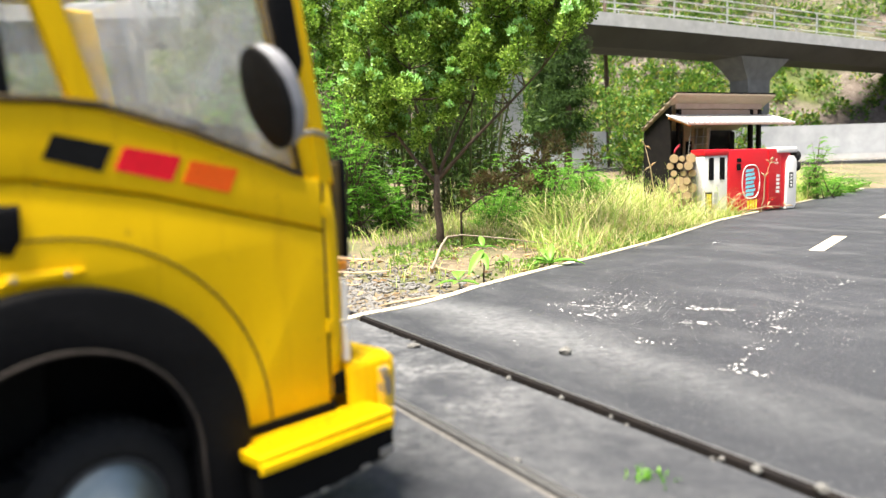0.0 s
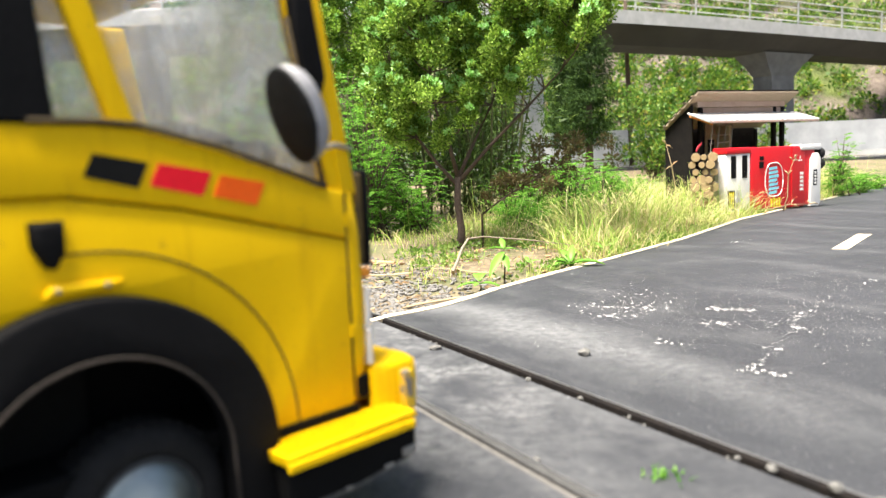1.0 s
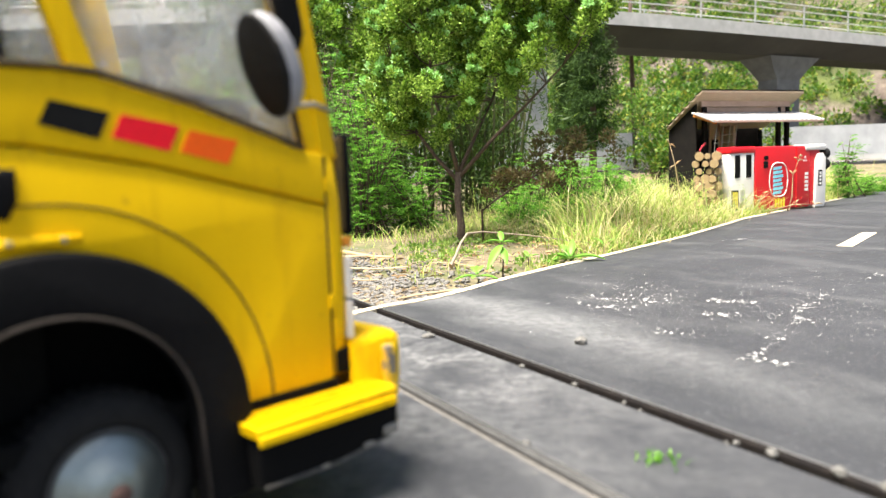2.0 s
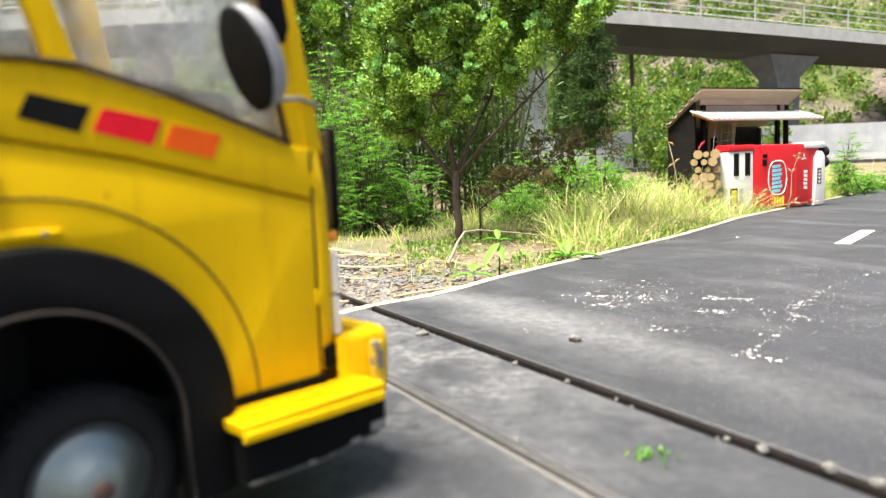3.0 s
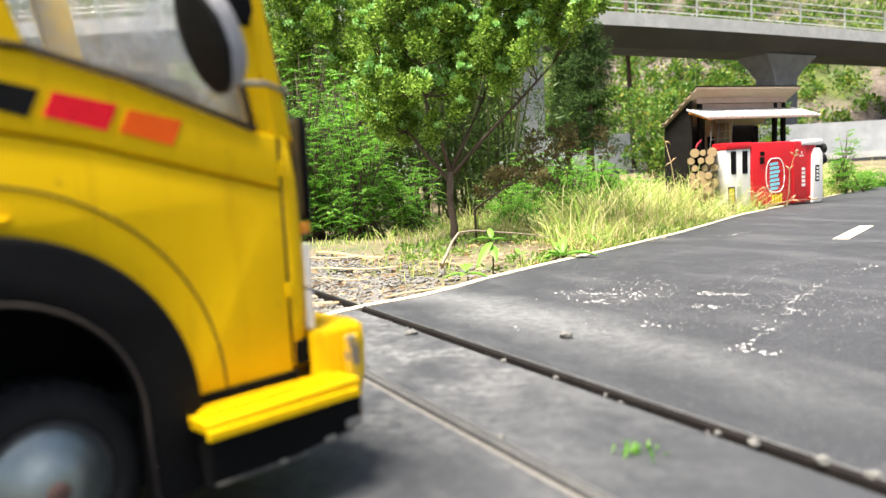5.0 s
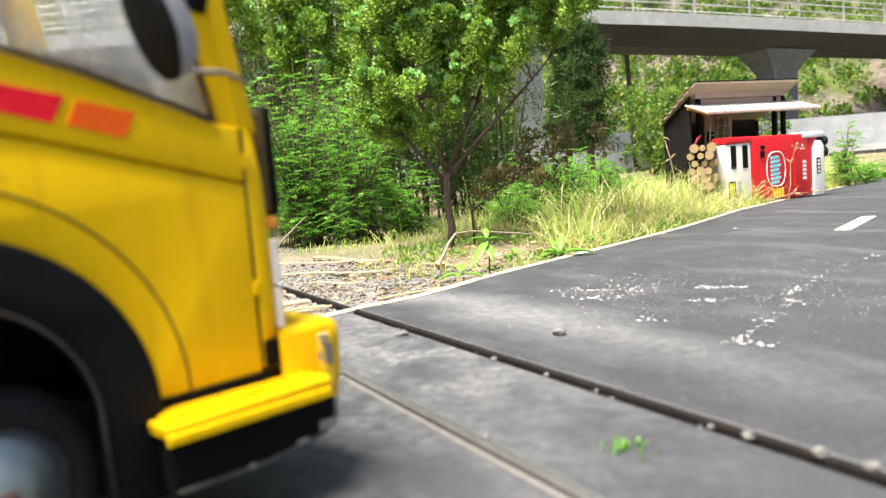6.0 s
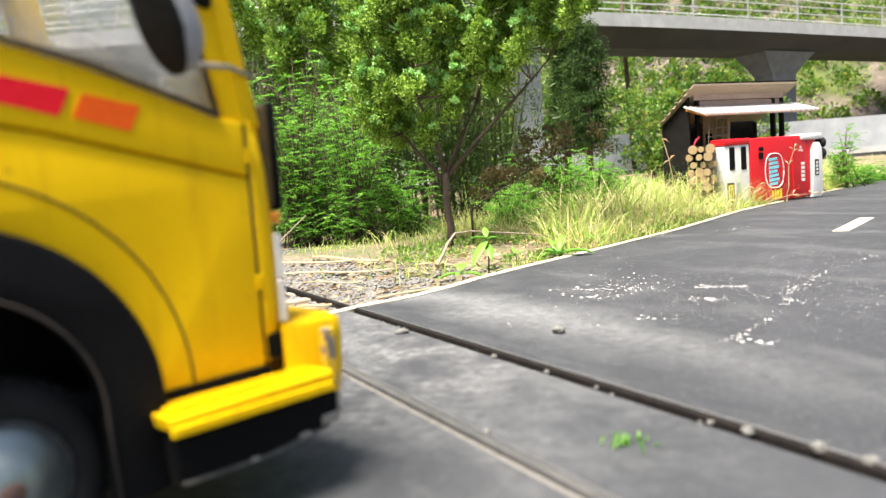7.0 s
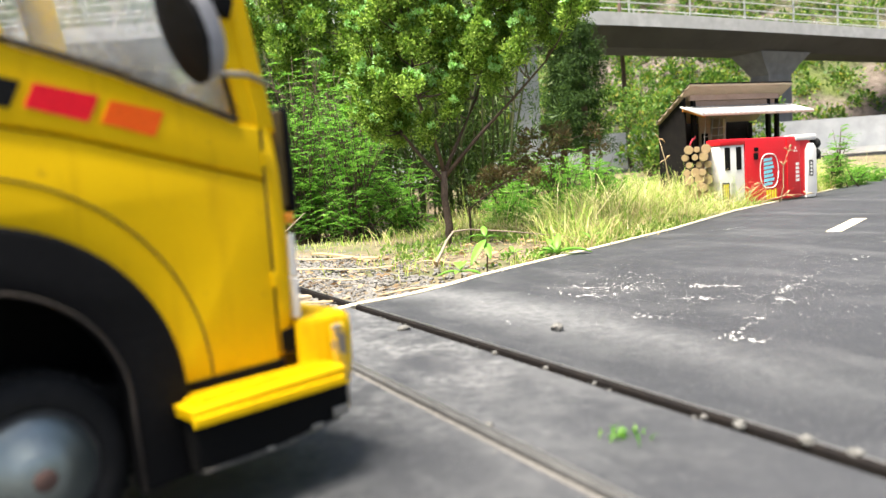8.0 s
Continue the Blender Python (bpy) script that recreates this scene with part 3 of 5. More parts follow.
    part("skirt", slab([(0.44, 0.165), (0.70, 0.162), (0.90, 0.185), (0.945, 0.215), (0.945, 0.318), (0.43, 0.316)], -0.10, 0.0, 0.012), BLACK, t, "black skirt under the step", 40)
    tube("skirt_edge", [(0.45, -0.098, 0.166), (0.70, -0.098, 0.164), (0.90, -0.097, 0.188), (0.94, -0.095, 0.215)], 0.006, plain("scraped dark steel", (0.05, 0.047, 0.042), (0.16, 0.15, 0.12), 22.0, 0.6), t, "scraped lower edge of the skirt")
    # front bumper that wraps round the corner
    def bump(sf):
        near = [(0.83, -0.03)] + [(sf - 0.10 + 0.10 * math.sin(radians(a)), 0.07 - 0.10 * math.cos(radians(a))) for a in range(0, 91, 15)]
        return near + [(x, 1.40 - y) for x, y in near[::-1]]
    plan_loft([(0.215, bump(1.0)), (0.235, bump(1.055)), (0.33, bump(1.075)), (0.43, bump(1.08)), (0.475, bump(1.075)), (0.495, bump(1.045)), (0.497, bump(0.93))], YELLOW, "bumper", t, "yellow wrap-round front bumper")
    part("bumper_top", box((0.85, -0.01, 0.455), (1.03, 1.38, 0.494), 0.008), YELLOW, t)
    part("bumper_corner", box((0.945, -0.056, 0.195), (0.99, -0.02, 0.465), 0.010, 3), WORN, t, "chipped bare corner of the bumper")
    part("bumper_base", box((0.80, -0.02, 0.20), (0.99, 1.40, 0.24), 0.012), BLACK, t, "black underside of the bumper")
    for x0, z0, x1, z1 in ((0.90, 0.195, 0.96, 0.225), (0.82, 0.178, 0.86, 0.194), (0.66, 0.16, 0.69, 0.174)):
        part("bare_scrape", box((x0 - 0.02, -0.106, z0), (x1 - 0.02, -0.094, z1), 0.006), plain("scraped bare steel", (0.24, 0.22, 0.19), (0.4, 0.36, 0.28), 30.0, 0.6), t, "scraped bare metal")
    part("bumper_gap", box((0.785, -0.002, 0.40), (0.84, 0.06, 0.475), 0.006), BLACK, t, "dark gap behind the bumper")
    # lamp at the front corner
    lamp = part("headlamp", box((0.882, 0.028, 0.828), (0.904, 0.32, 1.148), 0.009, 3), SATIN, t, "black framed headlamp", 40)
    part("lamp_housing", box((0.852, 0.036, 0.84), (0.884, 0.31, 1.136), 0.010, 3), plain("grimy headlamp shell", (0.12, 0.075, 0.01), (0.03, 0.024, 0.014), 18.0, 0.6), lamp, "grimy headlamp housing", 40)
    part("lamp_glass", box((0.901, 0.05, 0.86), (0.908, 0.29, 1.115), 0.003), CLEAR, lamp, "headlamp glass")
    part("side_marker", box((0.846, 0.012, 0.79), (0.882, 0.04, 0.825), 0.008), plain("amber plastic", (0.75, 0.28, 0.02), (0.65, 0.22, 0.02), 9.0, 0.3), t, "small amber side marker")
    for z0, z1 in ((0.50, 0.62), (0.632, 0.76)):
        part("reflector_strip", box((0.846, 0.002, z0), (0.866, 0.03, z1), 0.003), WHITEPAINT, t, "worn white reflective strip")
    # stickers along the waist, each a slanted block
    for x0, x1, z, mat, tag in ((0.012, 0.146, 1.216, BLACKSTRIPE, "black sticker"), (0.175, 0.320, 1.186, REDSTRIPE, "red reflective sticker"), (0.348, 0.484, 1.149, ORANGESTRIPE, "orange reflective sticker")):
        part("sticker", slab([(x0 - 0.027, z - 0.056), (x1 - 0.031, z - 0.090), (x1, z - 0.027), (x0, z)], -0.0125, -0.0075, 0.0), mat, t, tag)
    # handle cup and lip above the arch
    part("door_handle", slab([(-0.15, 1.06), (-0.07, 1.06), (-0.072, 0.985), (-0.095, 0.945), (-0.12, 0.95), (-0.148, 1.0)], -0.03, 0.01, 0.02), SATIN, t, "black door handle in a cup", 40)
    part("grab_lip", slab([(-0.13, 0.882), (0.02, 0.880), (0.06, 0.902), (-0.11, 0.908)], -0.022, 0.01, 0.010), YELLOW, t, "yellow lip above the wheel arch", 40)
    for x in (-0.07, 0.045):
        bolt = lathe([(0.008, -0.01), (0.006, -0.014), (0.0, -0.015)], 10)
        bmesh.ops.translate(bolt, vec=(x - 0.03, -0.012, 0.895), verts=bolt.verts)
        part("bolt", bolt, STEEL, t, "grey bolt head")
    # mirror on its arm
    bm = bmesh.new()
    bmesh.ops.create_uvsphere(bm, u_segments=28, v_segments=18, radius=1)
    for v in bm.verts:
        c = v.co
        v.co = Vector((c.x * (0.018 if c.x > 0 else 0.085), math.copysign(abs(c.y) ** 0.85, c.y) * 0.076, math.copysign(abs(c.z) ** 0.8, c.z) * 0.132))
    up_axis = Vector((-0.32, 0.0, 0.95)).normalized()
    face = Vector((-1.0, -0.10, 0.0))
    face = (face - up_axis * face.dot(up_axis)).normalized()
    m = Matrix.Translation((0.47, -0.20, 1.30)) @ Matrix((face, up_axis.cross(face), up_axis)).transposed().to_4x4()
    bmesh.ops.transform(bm, matrix=m, verts=bm.verts)
    mirror = part("wing_mirror", bm, plain("dusty grey plastic shell", (0.34, 0.34, 0.36), (0.2, 0.2, 0.21), 14.0, 0.6), t, "dusty grey mirror shell", 60)
    bm = lathe([(0.0, 0.023), (0.06, 0.022), (0.077, 0.016), (0.078, 0.0), (0.07, -0.004)], 36)
    for v in bm.verts:
        v.co = Vector((v.co.y, v.co.x, v.co.z * 1.7))
    bmesh.ops.transform(bm, matrix=m, verts=bm.verts)
    part("mirror_face", bm, BLACKSTRIPE, mirror, "black oval face of the mirror", 40)
    tube("mirror_arm", [(0.49, -0.19, 1.20), (0.60, -0.12, 1.212), (0.72, -0.05, 1.225), (0.83, 0.02, 1.215)], 0.008, STEEL, t, "thin steel mirror arm")
    part("mirror_bracket", slab([(0.645, 1.40), (0.70, 1.385), (0.715, 1.43), (0.66, 1.785), (0.60, 1.785), (0.61, 1.55)], -0.03, 0.012, 0.012), SATIN, t, "black pad on the windscreen pillar", 40)
    # inside
    part("dashboard", slab([(0.40, 0.95), (0.59, 0.95), (0.595, 1.18), (0.54, 1.215), (0.44, 1.20), (0.40, 1.12)], 0.10, 1.32, 0.02), DASH, t, "dark vinyl dashboard", 40)
    part("dash_cover", slab([(0.30, 1.12), (0.596, 1.10), (0.596, 1.20), (0.52, 1.275), (0.36, 1.315), (0.29, 1.26)], 0.22, 0.95, 0.025), plain("grey dust sheet", (0.2, 0.2, 0.21), (0.36, 0.36, 0.37), 7.0, 0.8, 0.0, 0.01, 20.0), t, "crumpled grey sheet over the dashboard", 40)
    part("dash_binnacle", slab([(0.40, 1.10), (0.592, 1.08), (0.592, 1.20), (0.56, 1.245), (0.44, 1.25)], 0.07, 0.218, 0.02), DASH, t, "dark instrument hood", 40)
    bm = bmesh.new()
    ring = []
    for i in range(36):
        a = 2 * math.pi * i / 36
        row = []
        for j in range(8):
            b = 2 * math.pi * j / 8
            rr = 0.18 + 0.012 * math.cos(b)
            row.append(bm.verts.new((rr * math.cos(a), rr * math.sin(a), 0.012 * math.sin(b))))
        ring.append(row)
    for i in range(36):
        for j in range(8):
            bm.faces.new((ring[i][j], ring[(i + 1) % 36][j], ring[(i + 1) % 36][(j + 1) % 8], ring[i][(j + 1) % 8]))
    steer = part("steering_wheel", bm, SATIN, t, "black steering wheel", 60)
    steer.location, steer.rotation_euler = (0.36, 0.98, 1.24), (0, radians(-30), 0)
    for k in range(3):
        tube("spoke", [(0, 0, -0.02), (0.175 * math.cos(2.1 * k), 0.175 * math.sin(2.1 * k), 0)], 0.01, SATIN, steer, "", 6)
    tube("steering_column", [(0.36, 0.98, 1.23), (0.52, 0.98, 1.0)], 0.022, SATIN, t)
    for y in (0.2, 0.82):
        seat = part("seat", box((-0.42, y, 0.72), (0.05, y + 0.45, 0.85), 0.04, 3), SEATMAT, t, "brown vinyl seat", 40)
        part("seat_back", box((-0.52, y, 0.80), (-0.40, y + 0.45, 1.38), 0.04, 3), SEATMAT, seat, "", 40)
        part("seat_base", box((-0.45, y + 0.03, 0.42), (0.03, y + 0.42, 0.73), 0.01), BLACK, seat)
    return t


yellow_truck()


# ---- the overturned red vehicle ----
LANE = 25.0


def red_vehicle():
    t = thing("overturned_truck", pose(4.62, 13.62, 0, 0, 0, LANE), "small red and white truck lying on its side by the path", "truck")
    D = 0.34
    t.scale.x = 0.83
    part("red_body", slab([(0.72, 0.03), (2.34, 0.03), (2.36, 0.10), (2.36, 1.15), (2.30, 1.19), (0.72, 1.19)], 0.0, D, 0.03), REDPAINT, t, "glossy red body panel", 40)
    part("white_cab", slab([(0.03, 0.02), (0.715, 0.02), (0.715, 1.10), (0.03, 1.08), (0.0, 1.04), (0.0, 0.06)], 0.01, D - 0.02, 0.03), WHITEPAINT, t, "white cab panel", 40)
    part("red_rim", box((0.0, -0.012, 1.085), (0.72, D, 1.20), 0.02), REDPAINT, t, "red edge above the cab", 40)
    part("rear_panel", slab([(2.365, 0.05), (2.70, 0.04), (2.72, 1.0), (2.66, 1.12), (2.365, 1.15)], 0.02, D, 0.03), REDPAINT, t, "red end panel", 40)
    part("white_guard", slab([(2.50, 0.02), (2.78, 0.02), (2.83, 0.10), (2.83, 0.95), (2.74, 1.04), (2.60, 1.04), (2.52, 0.92)], -0.03, 0.06, 0.025), WHITEPAINT, t, "white end guard", 40)
    part("white_corner", box((2.20, -0.02, 1.10), (2.84, 0.28, 1.21), 0.025), WHITEPAINT, t, "white corner trim", 40)
    for x in (0.15, 0.47):
        part("window_slot", box((x, -0.004, 0.64), (x + 0.14, 0.02, 1.05), 0.008), BLACK, t, "dark narrow window")
    part("latch", box((0.96, -0.03, 0.80), (1.06, 0.01, 0.92), 0.008), BLACK, t, "black latch")
    part("latch", box((0.97, -0.03, 0.95), (1.07, 0.01, 1.02), 0.008), BLACK, t, "black latch")
    part("label_plate", box((0.06, -0.002, 0.06), (0.25, 0.02, 0.42), 0.004), BLACKSTRIPE, t, "black label plate")
    for k in range(3):
        part("label_bar", box((0.085 + 0.05 * k, -0.006, 0.09), (0.118 + 0.05 * k, 0.0, 0.39)), YELLOWDECAL, t, "yellow writing bar")
    part("grey_label", box((0.31, 0.004, 0.08), (0.42, 0.02, 0.42), 0.002), SHEET, t, "pale grey label")
    # lettering blocks in the decal, each a bar
    for k in range(7):
        z = 0.30 + 0.075 * k
        w = 0.24 + 0.05 * ((k * 5) % 3) / 2
        part("decal_bar", slab([(1.24, z), (1.24 + w, z + 0.02), (1.25 + w, z + 0.072), (1.25, z + 0.055)], -0.008, 0.001), BLUEDECAL, t, "pale blue decal letter bar")
    ringp = [(1.40 + 0.27 * math.copysign(abs(math.cos(a)) ** 0.6, math.cos(a)), -0.006, 0.56 + 0.33 * math.sin(a) * (1.0 if math.sin(a) > 0 else 0.9)) for a in [2 * math.pi * k / 28 for k in range(29)]]
    tube("decal_ring", ringp, 0.011, WHITEPAINT, t, "white decal outline", 6)
    for k in range(4):
        part("decal_bar", box((1.30 + 0.08 * k, -0.007, 0.06), (1.355 + 0.08 * k, 0.001, 0.22 + 0.02 * (k % 2))), YELLOWDECAL, t, "yellow decal bar")
    for k in range(5):
        part("writing_bar", box((2.20, -0.006, 0.34 + 0.075 * k), (2.30, 0.001, 0.39 + 0.075 * k)), WHITEPAINT, t, "white writing bar")
    part("plate", box((2.58, -0.036, 0.42), (2.70, -0.028, 0.72), 0.003), BLACKSTRIPE, t, "dark plate")
    for k in range(4):
        part("plate_bar", box((2.61, -0.039, 0.445 + 0.066 * k), (2.67, -0.034, 0.49 + 0.066 * k)), WHITEPAINT, t, "pale writing bar")
    for k in range(3):
        a = radians(90 + 120 * k)
        bm = slab([(2.2 + 0.012 * math.cos(a), 0.93 + 0.012 * math.sin(a)), (2.2 + 0.04 * math.cos(a - 0.5), 0.93 + 0.04 * math.sin(a - 0.5)), (2.2 + 0.07 * math.cos(a), 0.93 + 0.07 * math.sin(a)), (2.2 + 0.04 * math.cos(a + 0.5), 0.93 + 0.04 * math.sin(a + 0.5))], -0.006, 0.001)
        part("badge_leaf", bm, WHITEPAINT, t, "small white badge shape")
    for x, z in ((1.72, 0.38), (1.72, 0.75), (1.05, 0.25), (2.1, 0.2)):
        b = lathe([(0.025, 0.0), (0.022, -0.012), (0.0, -0.014)], 12)
        bmesh.ops.translate(b, vec=(x, 0, z), verts=b.verts)
        part("rivet", b, REDPAINT, t)
    part("panel_rib", box((1.93, -0.012, 0.04), (1.96, 0.01, 1.17), 0.005), REDPAINT, t)
    for z in (0.83, 1.03):
        b = lathe([(0.0, 0.0), (0.085, 0.0), (0.1, 0.02), (0.1, 0.13), (0.085, 0.15), (0.0, 0.15)], 28)
        bmesh.ops.rotate(b, cent=(0, 0, 0), matrix=Matrix.Rotation(radians(-90), 3, "Z"), verts=b.verts)
        bmesh.ops.translate(b, vec=(2.84, 0.08, z), verts=b.verts)
        part("wheel", b, TYRE, t, "small black wheel", 40)
    for z in (0.15, 0.35, 0.55):
        part("tail_lamp", box((2.80, 0.05, z), (2.86, 0.2, z + 0.12), 0.01), REDPAINT, t, "red lamp")
    return t


red_vehicle()


# ---- the wood shed ----
def wood_shed():
    t = thing("wood_shed", pose(4.55, 15.35, -0.05, 0, 0, LANE), "open dark timber wood shed with a pale sheet awning", "shed")
    W, D = 2.5, 0.85
    def roof(x, y):
        return 2.40 - 0.63 * (y + 0.25)
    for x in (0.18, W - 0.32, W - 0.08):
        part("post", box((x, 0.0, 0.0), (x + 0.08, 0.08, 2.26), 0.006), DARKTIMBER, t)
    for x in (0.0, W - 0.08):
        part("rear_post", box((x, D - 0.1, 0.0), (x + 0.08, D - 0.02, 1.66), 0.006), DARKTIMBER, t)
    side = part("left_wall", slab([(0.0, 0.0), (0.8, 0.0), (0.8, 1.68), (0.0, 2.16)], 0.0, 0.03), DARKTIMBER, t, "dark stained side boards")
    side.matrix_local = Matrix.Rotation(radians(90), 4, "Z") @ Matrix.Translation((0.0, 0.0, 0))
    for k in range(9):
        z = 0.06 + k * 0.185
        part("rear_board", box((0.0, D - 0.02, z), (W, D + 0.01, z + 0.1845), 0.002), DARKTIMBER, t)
    part("partition", box((1.0, 0.06, 0.0), (1.07, D - 0.1, 1.72), 0.006), TIMBER, t, "pale timber partition post")
    part("inner_board", box((0.68, 0.4, 0.0), (0.99, 0.43, 1.8), 0.004), TIMBER, t, "weathered inner board")
    part("front_board", box((0.72, 0.36, 0.95), (0.88, 0.38, 1.45), 0.004), BLACK, t)
    # roof of boards under black felt
    v = [(-0.10, -0.25), (W + 0.12, -0.25), (W + 0.12, 0.80), (-0.10, 0.80)]
    for name, dz, th, mat, tag in (("roof_deck", -0.045, 0.04, TIMBER, "weathered roof boards"), ("roof_felt", 0.0, 0.022, BLACK, "black roofing felt")):
        bm = bmesh.new()
        top = [bm.verts.new((x, y, roof(x, y) + dz + th)) for x, y in v]
        low = [bm.verts.new((x, y, roof(x, y) + dz)) for x, y in v]
        bm.faces.new(top)
        bm.faces.new(low[::-1])
        for i in range(4):
            bm.faces.new((top[i], low[i], low[(i + 1) % 4], top[(i + 1) % 4]))
        part(name, bm, mat, t, tag)
    for k in range(6):
        y = -0.22 + k * 0.17
        part("edge_stone", box((-0.13, y, roof(0, y) - 0.08), (-0.09, y + 0.15, roof(0, y + 0.15) + 0.03), 0.004), TIMBER, t)
    part("fascia", box((0.10, -0.02, 2.10), (W - 0.02, 0.02, 2.27), 0.005), PINKBOARD, t, "brown fascia board")
    part("fascia_lower", box((0.20, 0.02, 1.92), (W - 0.1, 0.04, 2.09), 0.005), PINKBOARD, t)
    rafter = part("rafter", slab([(-0.55, 1.72), (0.04, 1.90), (0.04, 1.99), (-0.55, 1.80)], 0.0, 0.06), ORANGEWOOD, t, "orange painted rafter")
    rafter.matrix_local = Matrix.Rotation(radians(90), 4, "Z")
    # awning of corrugated sheet
    bm = bmesh.new()
    rows = []
    n = 110
    for i in range(n + 1):
        x = -0.15 + (W + 0.45) * i / n
        wob = 0.012 * math.sin(i * 2 * math.pi / 5)
        rows.append([bm.verts.new((x, -0.62, 1.80 + wob)), bm.verts.new((x, 0.0, 1.985 + wob)), bm.verts.new((x, 0.0, 1.965 + wob)), bm.verts.new((x, -0.62, 1.755 + wob))])
    for a, b in zip(rows, rows[1:]):
        for k in range(4):
            bm.faces.new((a[k], b[k], b[(k + 1) % 4], a[(k + 1) % 4]))
    bm.faces.new(rows[0])
    bm.faces.new(rows[-1][::-1])
    part("awning", bm, SHEET, t, "pale corrugated sheet awning")
    part("awning_batten", box((-0.13, -0.635, 1.742), (W + 0.28, -0.61, 1.776), 0.004), PINKBOARD, t)
    for k in range(4):
        x = 0.02 + 0.17 * k
        tube("wire", [(x + 0.03, -0.50, 1.72), (x, -0.46, 1.2), (x + 0.06, -0.42, 0.7)], 0.008, STEEL, t, "grey hanging wire", 5)
    for k in range(6):
        z = 0.75 + 0.15 * k
        tube("wire", [(0.0, -0.47, z), (0.55, -0.46, z + 0.03)], 0.006, STEEL, t, "grey hanging wire", 5)
    return t


wood_shed()


def log(rng, x, z, r, y):
    b = lathe([(0.0, 0.0), (r * 0.96, 0.0), (r, 0.012), (r * 0.99, 0.55), (0.0, 0.55)], 18)
    for v in b.verts:
        k = 1 + 0.07 * noise.noise(Vector((v.co.x * 9 + x * 7, v.co.z * 9, z * 5)))
        v.co.x *= k
        v.co.z *= k
    t = thing("log", pose(4.42, 13.46, 0, 0, 0, -17) @ pose(x, y, z), "cut firewood log with a pale sawn end", "log", "stacked firewood")
    part("wood", b, LOGBARK, t, "bark covered log", 40)
    e = lathe([(0.0, -0.004), (r * 0.9, -0.003), (r * 0.92, 0.001)], 18)
    part("sawn_end", e, LOGEND, t, "pale sawn end")
    return t


rng = random.Random(5)
for j in range(8):
    for i in range(3):
        rr = rng.uniform(0.055, 0.09)
        log(rng, -0.44 + 0.15 * i + 0.07 * (j % 2) + rng.uniform(-0.02, 0.02), 0.03 + 0.075 + 0.135 * j, rr, rng.uniform(-0.06, 0.1))


# ---- footbridge, far wall and hill ----
def bridge_line(s):
    """The bridge's near edge in plan, bending away to the right."""
    x = -30 + 75 * s
    return (x, 28.0 + 0.64 * 4.0 * math.log(1 + math.exp(x / 4.0)))


def footbridge():
    t = thing("footbridge", pose(0, 0, -0.08), "grey concrete footbridge with pale metal railings", "bridge")
    n = 48
    pts = [Vector((*bridge_line(i / n), 0)) for i in range(n + 1)]
    prof = [(0.0, 6.84), (0.0, 7.40), (0.25, 7.46), (3.6, 7.46), (3.85, 7.40), (3.85, 6.84), (2.9, 6.1), (0.95, 6.1)]
    rows = []
    bm = bmesh.new()
    normals = []
    for i, p in enumerate(pts):
        d = (pts[min(i + 1, n)] - pts[max(i - 1, 0)]).normalized()
        r = Vector((-d.y, d.x, 0))
        normals.append(r)
        rows.append([bm.verts.new(p + r * a + Vector((0, 0, z))) for a, z in prof])
    for a, b in zip(rows, rows[1:]):
        for k in range(len(prof)):
            j = (k + 1) % len(prof)
            bm.faces.new((a[k], b[k], b[j], a[j]))
    bm.faces.new(rows[0])
    bm.faces.new(rows[-1][::-1])
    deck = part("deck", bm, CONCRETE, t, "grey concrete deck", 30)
    # faces that look down take the darker copy, which paints their shade
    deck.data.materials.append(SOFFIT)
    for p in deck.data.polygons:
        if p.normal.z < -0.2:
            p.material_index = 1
    for off in (0.12, 3.7):
        for z in (7.85, 8.2, 8.5):
            tube("handrail", [p + r * off + Vector((0, 0, z)) for p, r in zip(pts, normals)], 0.032, GALV, t, "pale metal rail", 6)
        for i in range(0, n + 1, 2):
            p = pts[i] + normals[i] * off
            part("rail_post", box((p.x - 0.035, p.y - 0.035, 7.44), (p.x + 0.035, p.y + 0.035, 8.52), 0.005), GALV, t)
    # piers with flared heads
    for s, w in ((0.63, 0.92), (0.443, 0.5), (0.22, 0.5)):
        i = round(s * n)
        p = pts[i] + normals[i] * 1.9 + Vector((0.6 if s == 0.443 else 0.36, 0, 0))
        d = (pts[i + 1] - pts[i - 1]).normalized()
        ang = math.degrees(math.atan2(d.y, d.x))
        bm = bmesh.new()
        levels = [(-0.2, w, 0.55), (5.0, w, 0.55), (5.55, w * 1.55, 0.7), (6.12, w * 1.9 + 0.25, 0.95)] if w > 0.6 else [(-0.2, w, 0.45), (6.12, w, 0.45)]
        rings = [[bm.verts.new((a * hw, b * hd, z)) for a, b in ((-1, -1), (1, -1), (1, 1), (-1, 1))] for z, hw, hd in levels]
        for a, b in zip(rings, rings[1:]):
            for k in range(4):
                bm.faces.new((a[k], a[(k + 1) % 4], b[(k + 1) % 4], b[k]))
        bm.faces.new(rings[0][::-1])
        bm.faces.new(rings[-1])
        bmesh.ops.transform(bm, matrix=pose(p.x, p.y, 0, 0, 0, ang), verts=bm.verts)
        # all piers but the pale one have their shade in the colour
        part("pier", bm, PALEWALL if s == 0.443 else SHADEDPIER, t, "grey concrete pier")
    return t


footbridge()


